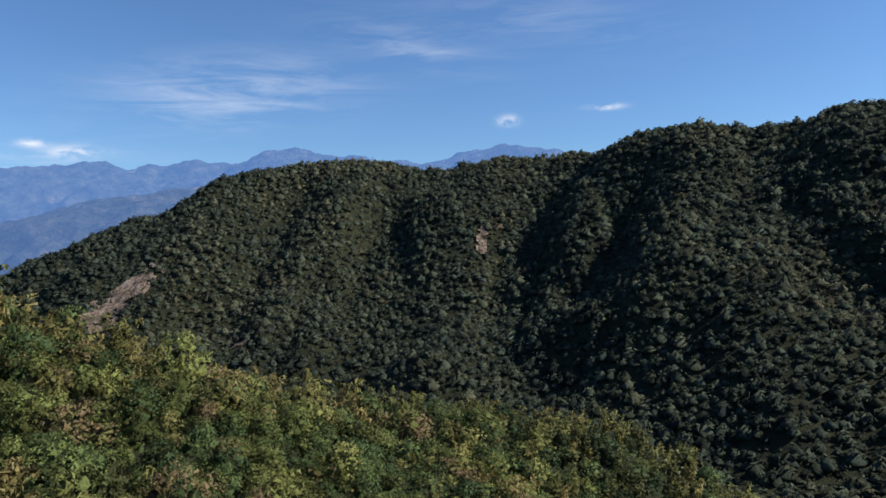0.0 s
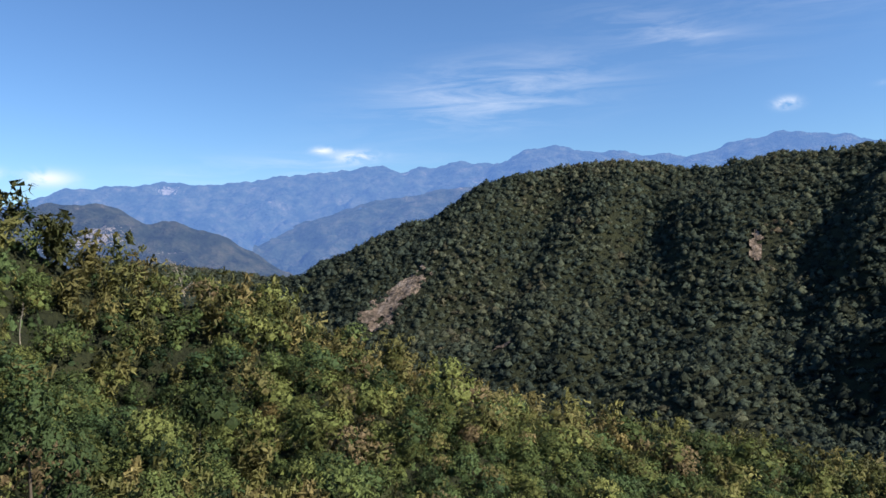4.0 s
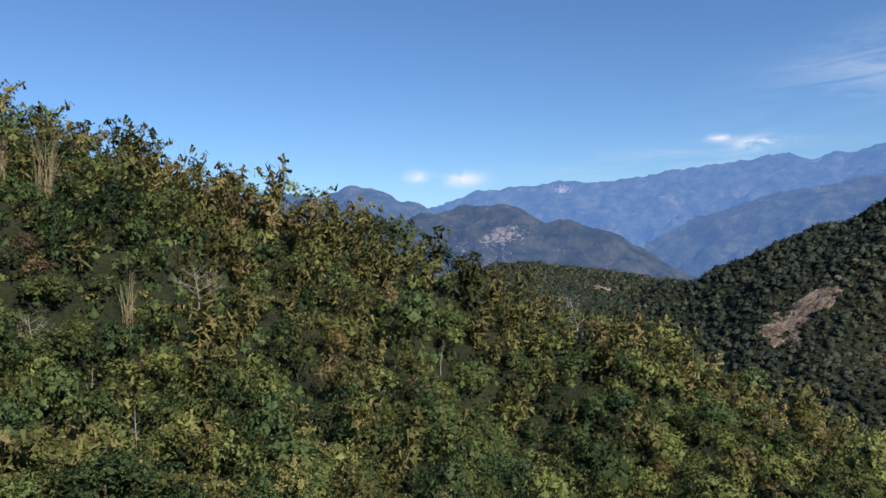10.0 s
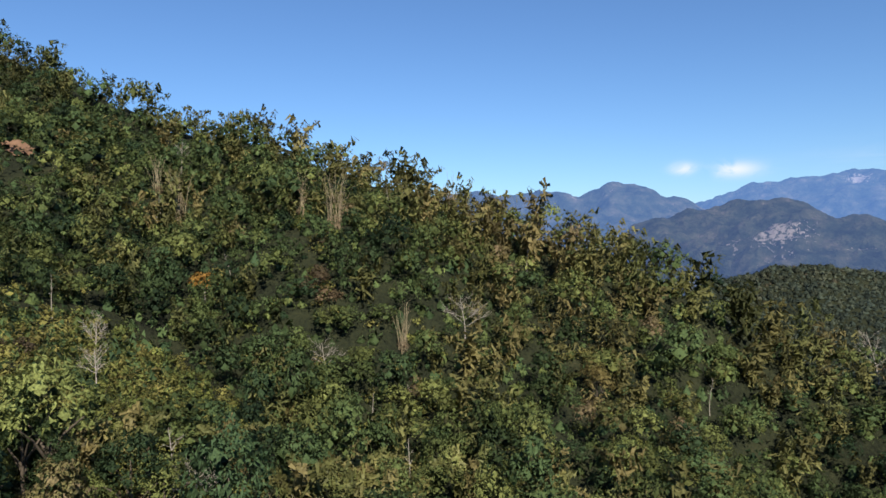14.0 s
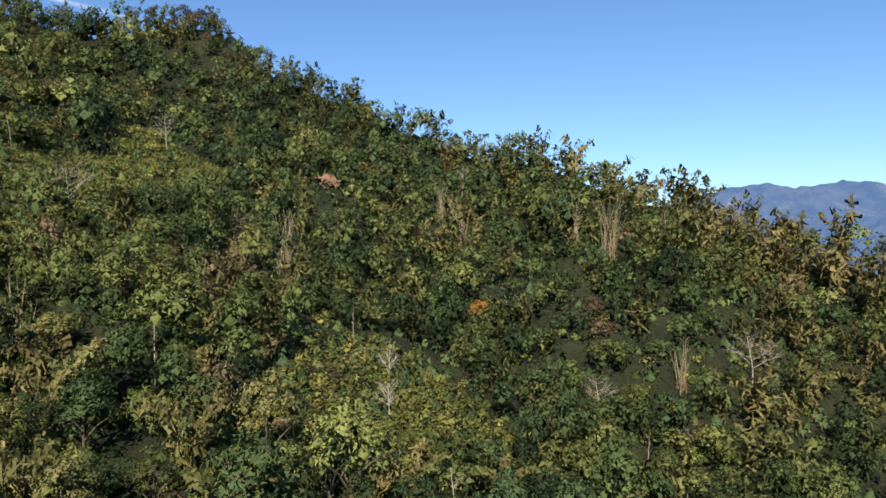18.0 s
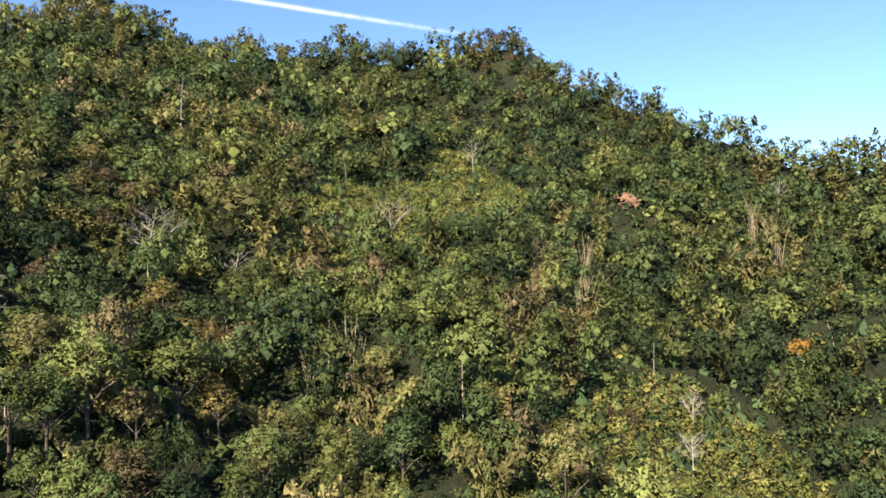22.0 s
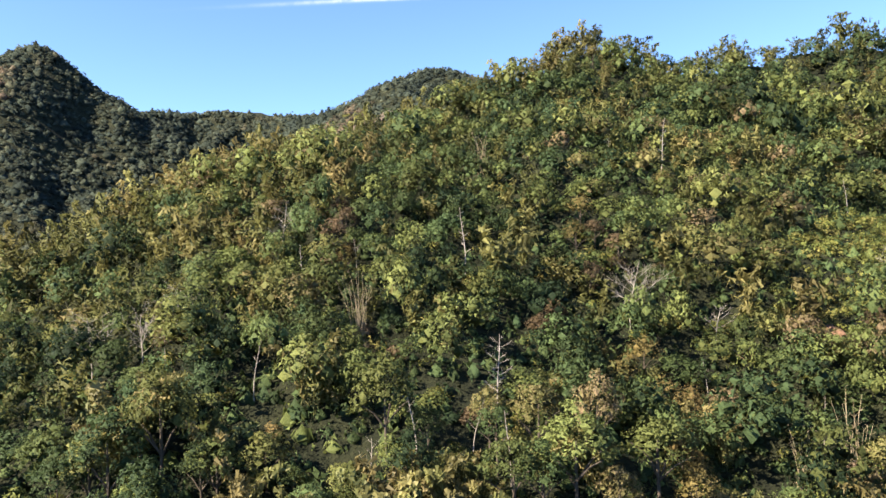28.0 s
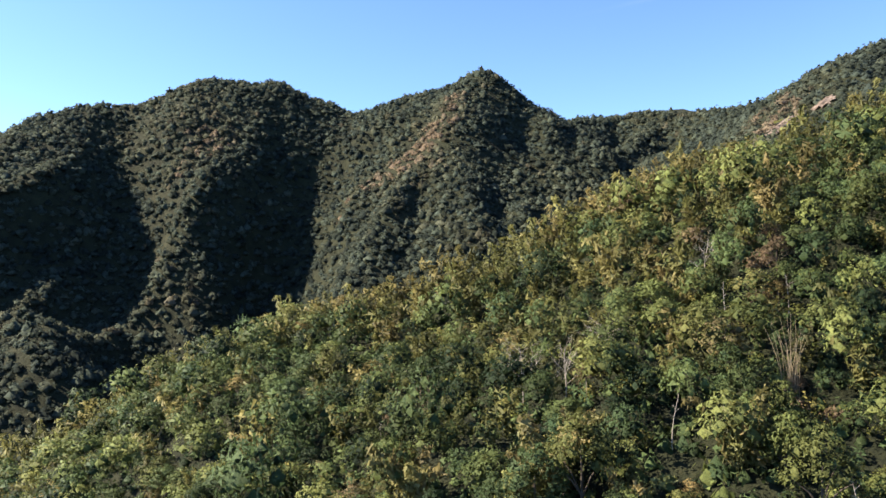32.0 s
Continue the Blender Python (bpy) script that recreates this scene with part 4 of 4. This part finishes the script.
ok = (sr > 100) & (sa > 0) & (sa < 215) & (sr < np.interp(sa, RIM_AZ, RIM_R)) & clear_of(sx, sy, False) & (thicket(sx, sy) & (rng.random(len(sx)) < 0.8) | (rng.random(len(sx)) < np.where(clear_of(sx, sy), np.where(sr < 215, 0.07, 0.01), 0.6)))
sx, sy, sr = sx[ok], sy[ok], sr[ok]
patch = np.clip(0.43 + 0.5 * fractal(hx, hy, 55, 3) + rng.normal(0, 0.26, len(hx)), 0, 1)
girth = np.clip(rng.normal(4.7, 0.9, len(hx)) + 0.7 * fractal(hx + 77, hy, 60, 2), 3.0, 7.0)
girth = girth * np.where(hr > 300, 1.13, 1.0)
girth = np.where(rng.random(len(hx)) < 0.16, girth * 1.45, girth)
tallness = np.clip(rng.normal(11.5, 2.2, len(hx)) + 6.0 * (hr > rim - 25) * (rng.random(len(hx)) - 0.2), 7, 19)


def nearest(mask, r, limit):
    """The plants of a kind that stand nearest to the middle of the bowl."""
    idx = np.nonzero(mask)[0]
    return idx[np.argsort(r[idx])][:limit]


tree_idx = nearest(is_tree & (hr > 100), hr, 300)
protos = [make_tree("broadleaf_tree", 200 + k, 4.7, 10.0 + 0.8 * (k % 3), LEAF, lab, layered=lay, tall=t) for k, (lab, lay, t) in enumerate((
    ("round-crowned green forest tree on the slope", 0.3, 0.75), ("green forest tree with layered boughs", 0.8, 0.65), ("tall dense green forest tree", 0.3, 0.95),
    ("open-crowned olive green forest tree", 0.5, 0.7), ("low spreading green forest tree", 0.8, 0.6), ("lumpy dark green forest tree", 0.0, 0.8)))]
for k, proto in enumerate(protos):
    grow(proto, [(hx[i], hy[i], 2.1 * i, girth[i] / 4.7) for i in tree_idx[k::6]], "forest trees of the near slope", 0.6)
bam_idx = nearest(is_bamboo & (hr > 95), hr, 170)
protos = [make_bamboo(600 + k, 11.0, 8, lab) for k, lab in enumerate(("feathery green bamboo clump with arching tips", "dense bamboo clump with drooping plumes", "tall light green bamboo clump"))]
for k, proto in enumerate(protos):
    grow(proto, [(hx[i], hy[i], 2.1 * i, tallness[i] / 11.5) for i in bam_idx[k::3]], "bamboo clumps of the near slope", 0.35)
shrub_idx = np.argsort(sr)[:300]
protos = [make_shrub("shrub", 700 + k, 2.1, LEAF_FRESH, lab) for k, lab in enumerate(("bright green shrub in the low thicket", "low fresh green bush on the open slope", "dense light green shrub"))]
for k, proto in enumerate(protos):
    grow(proto, [(sx[i], sy[i], 2.1 * i, 0.95 + 0.7 * ((i * 37) % 100) / 100) for i in shrub_idx[k::3]], "shrubs of the near slope")

rest = is_tree.copy()
rest[tree_idx] = False
mid, outer = rest & (hr < 225), rest & (hr >= 225)
wood("forest", "dense mixed green forest on the near hillside", crown_templates(800, 8, 12, 40, 0.064, 0.9, 0.9, 0.7), hx[mid], hy[mid], girth[mid], patch[mid], LEAF_MANY, 31, 0.3, True, 1.75)
wood("forest", "green forest on the upper hillside and crest", crown_templates(820, 7, 9, 24, 0.084, 0.8, 0.85, 0.6), hx[outer], hy[outer], girth[outer], patch[outer], LEAF_MANY, 32, 0.6, True, 1.6)
rest = is_bamboo.copy()
rest[bam_idx] = False
wood("bamboo_grove", "bamboo groves scattered through the hillside forest", bamboo_templates(840, 5, 6, 30, 0.052), hx[rest], hy[rest], tallness[rest], patch[rest], LEAF_BAMBOO_MANY, 33)
rest = np.ones(len(sx), bool)
rest[shrub_idx] = False
wood("scrub", "bright green scrub between the trees", crown_templates(860, 6, 5, 20, 0.115, 0.0, 0.8), sx[rest], sy[rest], rng.uniform(1.9, 3.4, rest.sum()), rng.random(rest.sum()), LEAF_FRESH_MANY, 34)

far_shapes = [far_crown(880 + k, 14, 0.36, 0.85, 0.62 + 0.06 * (k % 7)) for k in range(16)]
ux, uy = jittered(-420, 150, -340, 360, 4.7, 23)
ua, ur = heading(ux, uy), np.hypot(ux, uy)
ok = (ur > 97) & (ua > -36) & (ua < 222) & (ur < np.minimum(385, np.interp(ua, RIM_AZ, RIM_R)))
for bx, by, long, wide, turn in BARE:
    ok &= (ux - bx) ** 2 + (uy - by) ** 2 > wide * wide
ux, uy = ux[ok], uy[ok]
wood("undergrowth", "dense dark green undergrowth of saplings and ferns", [far_crown(910 + k, 18, 0.28, 0.6) for k in range(9)], ux, uy, rng.uniform(1.7, 3.2, len(ux)), np.clip(rng.normal(0.25, 0.16, len(ux)) + 0.2 * fractal(ux, uy, 40, 3), 0, 0.6), LEAF_MANY, 35, 0.4, True, 1.6)

# ---- the woods of the mountains round about ----


DRY_SPURS = [(30, -870, 20), (44, -835, 22), (60, -805, 24), (84, -790, 22), (110, -782, 20), (135, -772, 18), (156, -758, 16), (308, -826, 22), (320, -800, 22), (332, -770, 18), (-270, -690, 40), (-240, -640, 26), (60, 800, 18), (50, 760, 16)]


def mountain_wood(name, label, az0, az1, r0, r1, step, seed, far_edge=None):
    x, y = jittered(-1150, 1150, -1150, 1250, step, seed)
    a, r = heading(x, y), np.hypot(x, y)
    edge = np.interp(a, RIM_AZ, RIM_R) + 9
    keep = (a > az0) & (a < az1) & (r > np.maximum(r0, np.where((a > -38) & (a < 226), edge, 0))) & (r < (np.interp(a, *far_edge) if far_edge else r1)) & clear_of(x, y)
    # valley sides that lie behind the near hill are left out
    keep &= ~((a > 30) & (a < 56) & (r < 620)) & ~((a > 143) & (a < 166) & (r < 560)) & ~((a >= 166) & (a < 192) & (r < 470))
    x, y = x[keep], y[keep]
    g = np.random.default_rng(seed)
    tint = np.clip(0.36 + 0.45 * fractal(x, y, 70, 3) + g.normal(0, 0.16, len(x)), 0, 0.8)
    # dry tan growth along the spurs of the peaks
    for dx, dy, size in DRY_SPURS:
        tint = np.clip(tint + 0.75 * np.exp(-((x - dx) ** 2 + (y - dy) ** 2) / (size * size)) * g.uniform(0.3, 1.2, len(x)), 0, 1)
    wood(name, label, far_shapes, x, y, np.clip(step * 0.66 * np.exp(g.normal(0, 0.34, len(x))), 1.8, 0.55 * step + 3.2), tint, LEAF_FAR, seed, 1.0, True)


NORTH_EDGE = ((-40, -20, -5, 5, 21, 27, 31, 34, 60), (860, 885, 975, 1025, 1025, 1030, 1250, 1380, 1380))
SOUTH_EDGE = ((140, 150, 155, 160, 170, 180, 190, 215, 226), (880, 865, 885, 975, 1075, 980, 990, 1030, 1030))
mountain_wood("mountain_forest", "dark green forest covering the ridge across the valley", -34.5, 56, 150, 0, 6.7, 41, NORTH_EDGE)
mountain_wood("mountain_forest", "dark green forest on the steep southern peaks", 143, 219, 300, 0, 6.7, 42, SOUTH_EDGE)
mountain_wood("valley_forest", "forest of the valley behind", -136, -34.5, 97, 520, 13.0, 43)
mountain_wood("valley_forest", "forest farther down the valley", -136, -34.5, 520, 1000, 24.0, 46)
mountain_wood("mountain_forest", "forest on the back of the hill", 56, 143, 300, 900, 26.0, 44)

ix, iy = jittered(-100, 100, -100, 100, 8.0, 45)
keep = np.hypot(ix, iy) < 97
wood("valley_forest", "green forest on the valley floor", crown_templates(940, 6, 10, 34, 0.085, 0.6, 0.85, 0.4), ix[keep], iy[keep], rng.uniform(4.2, 6.2, keep.sum()), rng.random(keep.sum()), LEAF_MANY, 45, 0.5)

# ---- far ranges ----
def painted_haze_material(name, stops, haze_glow, strength, scars=()):
    """Distant wooded slopes seen through much air: leaf green and rock, the haze put in as blue emission."""
    mat = bpy.data.materials.new(name)
    tree, add, link = nodes_of(mat)
    at = add("ShaderNodeTexCoord").outputs["Object"]
    n1 = add("ShaderNodeTexNoise", Scale=0.012, Detail=8.0, Roughness=0.7)
    link(at, n1.inputs["Vector"])
    colour = ramp(add, stops)
    link(n1.outputs[0], colour.inputs[0])
    skin = add("ShaderNodeBsdfPrincipled", Roughness=0.95)
    skin.inputs["Specular IOR Level"].default_value = 0.0
    base = colour.outputs[0]
    for where, size in scars:
        # a slip of bare rock with a ragged rim
        d = tree.nodes.new("ShaderNodeVectorMath")
        d.operation = "DISTANCE"
        link(at, d.inputs[0])
        d.inputs[1].default_value = where
        streak = add("ShaderNodeTexNoise", Scale=0.045, Detail=6.0, Roughness=0.75)
        long = add("ShaderNodeMapping")
        long.inputs["Scale"].default_value = (1.6, 1.6, 0.25)
        link(at, long.inputs["Vector"])
        link(long.outputs[0], streak.inputs["Vector"])
        inside = math_node(tree, link, "ADD", math_node(tree, link, "DIVIDE", d.outputs["Value"], size), math_node(tree, link, "MULTIPLY", streak.outputs[0], 2.2))
        rock = add("ShaderNodeMix")
        rock.data_type = "RGBA"
        link(math_node(tree, link, "LESS_THAN", inside, 1.42), rock.inputs["Factor"])
        link(base, rock.inputs["A"])
        rock.inputs["B"].default_value = (0.22, 0.195, 0.175, 1)
        base = rock.outputs["Result"]
    link(base, skin.inputs["Base Color"])
    bump = add("ShaderNodeBump", Strength=1.0, Distance=22.0)
    n2 = add("ShaderNodeTexNoise", Scale=0.05, Detail=6.0, Roughness=0.7)
    link(at, n2.inputs["Vector"])
    link(n2.outputs[0], bump.inputs["Height"])
    link(bump.outputs[0], skin.inputs["Normal"])
    # painted haze: the slopes themselves give off an even blue
    skin.inputs["Emission Color"].default_value = (*haze_glow, 1)
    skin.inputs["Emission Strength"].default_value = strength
    link(skin.outputs[0], add("ShaderNodeOutputMaterial").inputs[0])
    return mat


def far_range(name, crest, front, slope, mat, label, seed, rough=1.0, step=(0.2, 84)):
    """A mountain range as a backdrop: its crest, its front with gullies, and a short back."""
    az = [heading(np.array([float(c[0])]), np.array([float(c[1])]))[0] for c in crest]
    rad = [math.hypot(c[0], c[1]) for c in crest]
    a = np.arange(min(az) - 1.0, max(az) + 1.0, step[0])
    d = np.linspace(-front, 260, step[1])
    A, D = np.meshgrid(np.radians(a), d, indexing="ij")
    order = np.argsort(az)
    R = np.interp(np.degrees(A), np.array(az)[order], np.array(rad)[order]) + D
    x, y = -np.sin(A) * R, np.cos(A) * R
    wx, wy = x + rough * 60 * fractal(x + seed, y, 380, 3), y + rough * 60 * fractal(x, y + seed, 380, 3)
    z = ridge(wx, wy, crest, slope, 30)
    fall = np.clip(-D / front, 0, 1)
    z = z + rough * (14 + 190 * fall) * (np.abs(fractal(x + seed, y, 520, 5, 0.6)) - 0.2) + rough * 22 * fractal(x, y + seed, 120, 4, 0.6) + 5 * fractal(x, y, 30, 2)
    z = z + rough * (16 + 170 * fall) * (0.2 - np.abs(fractal(x - 2 * seed, y + seed, 260, 4, 0.6)))
    z = np.maximum(z, -110)
    n, k = A.shape
    i = np.arange(n - 1)[:, None] * k + np.arange(k - 1)[None]
    f = np.stack([i, i + k, i + k + 1, i + 1], -1).reshape(-1, 4)
    return tagged(new(name, mesh_from(name, np.stack([x, y, z], -1).reshape(-1, 3), f, [mat], smooth=True)), label, "mountains", kind="structure")


WOODED = [(0.3, (0.012, 0.018, 0.013)), (0.46, (0.028, 0.038, 0.026)), (0.58, (0.055, 0.060, 0.040)), (0.66, (0.085, 0.080, 0.060)), (0.74, (0.27, 0.23, 0.19))]
# the farther the range, the stronger its emitted haze
HAZE_NEAR = painted_haze_material("hazy_wooded_hill", WOODED, (0.066, 0.116, 0.29), 0.38, (((-1803, 1760, 120), 190), ((-1880, 1690, 70), 150), ((-1600, 1850, 40), 120), ((-1700, 1700, 10), 150)))
HAZE_MID = painted_haze_material("hazy_wooded_range", WOODED, (0.088, 0.172, 0.41), 0.50, (((-2870, 1822, 330), 75), ((-2700, 1950, 220), 140)))
HAZE_FAR = painted_haze_material("blue_distant_range", WOODED, (0.098, 0.200, 0.47), 0.62, (((-2810, 3255, 400), 150), ((-2000, 3700, 330), 160), ((-1500, 3700, 300), 150)))
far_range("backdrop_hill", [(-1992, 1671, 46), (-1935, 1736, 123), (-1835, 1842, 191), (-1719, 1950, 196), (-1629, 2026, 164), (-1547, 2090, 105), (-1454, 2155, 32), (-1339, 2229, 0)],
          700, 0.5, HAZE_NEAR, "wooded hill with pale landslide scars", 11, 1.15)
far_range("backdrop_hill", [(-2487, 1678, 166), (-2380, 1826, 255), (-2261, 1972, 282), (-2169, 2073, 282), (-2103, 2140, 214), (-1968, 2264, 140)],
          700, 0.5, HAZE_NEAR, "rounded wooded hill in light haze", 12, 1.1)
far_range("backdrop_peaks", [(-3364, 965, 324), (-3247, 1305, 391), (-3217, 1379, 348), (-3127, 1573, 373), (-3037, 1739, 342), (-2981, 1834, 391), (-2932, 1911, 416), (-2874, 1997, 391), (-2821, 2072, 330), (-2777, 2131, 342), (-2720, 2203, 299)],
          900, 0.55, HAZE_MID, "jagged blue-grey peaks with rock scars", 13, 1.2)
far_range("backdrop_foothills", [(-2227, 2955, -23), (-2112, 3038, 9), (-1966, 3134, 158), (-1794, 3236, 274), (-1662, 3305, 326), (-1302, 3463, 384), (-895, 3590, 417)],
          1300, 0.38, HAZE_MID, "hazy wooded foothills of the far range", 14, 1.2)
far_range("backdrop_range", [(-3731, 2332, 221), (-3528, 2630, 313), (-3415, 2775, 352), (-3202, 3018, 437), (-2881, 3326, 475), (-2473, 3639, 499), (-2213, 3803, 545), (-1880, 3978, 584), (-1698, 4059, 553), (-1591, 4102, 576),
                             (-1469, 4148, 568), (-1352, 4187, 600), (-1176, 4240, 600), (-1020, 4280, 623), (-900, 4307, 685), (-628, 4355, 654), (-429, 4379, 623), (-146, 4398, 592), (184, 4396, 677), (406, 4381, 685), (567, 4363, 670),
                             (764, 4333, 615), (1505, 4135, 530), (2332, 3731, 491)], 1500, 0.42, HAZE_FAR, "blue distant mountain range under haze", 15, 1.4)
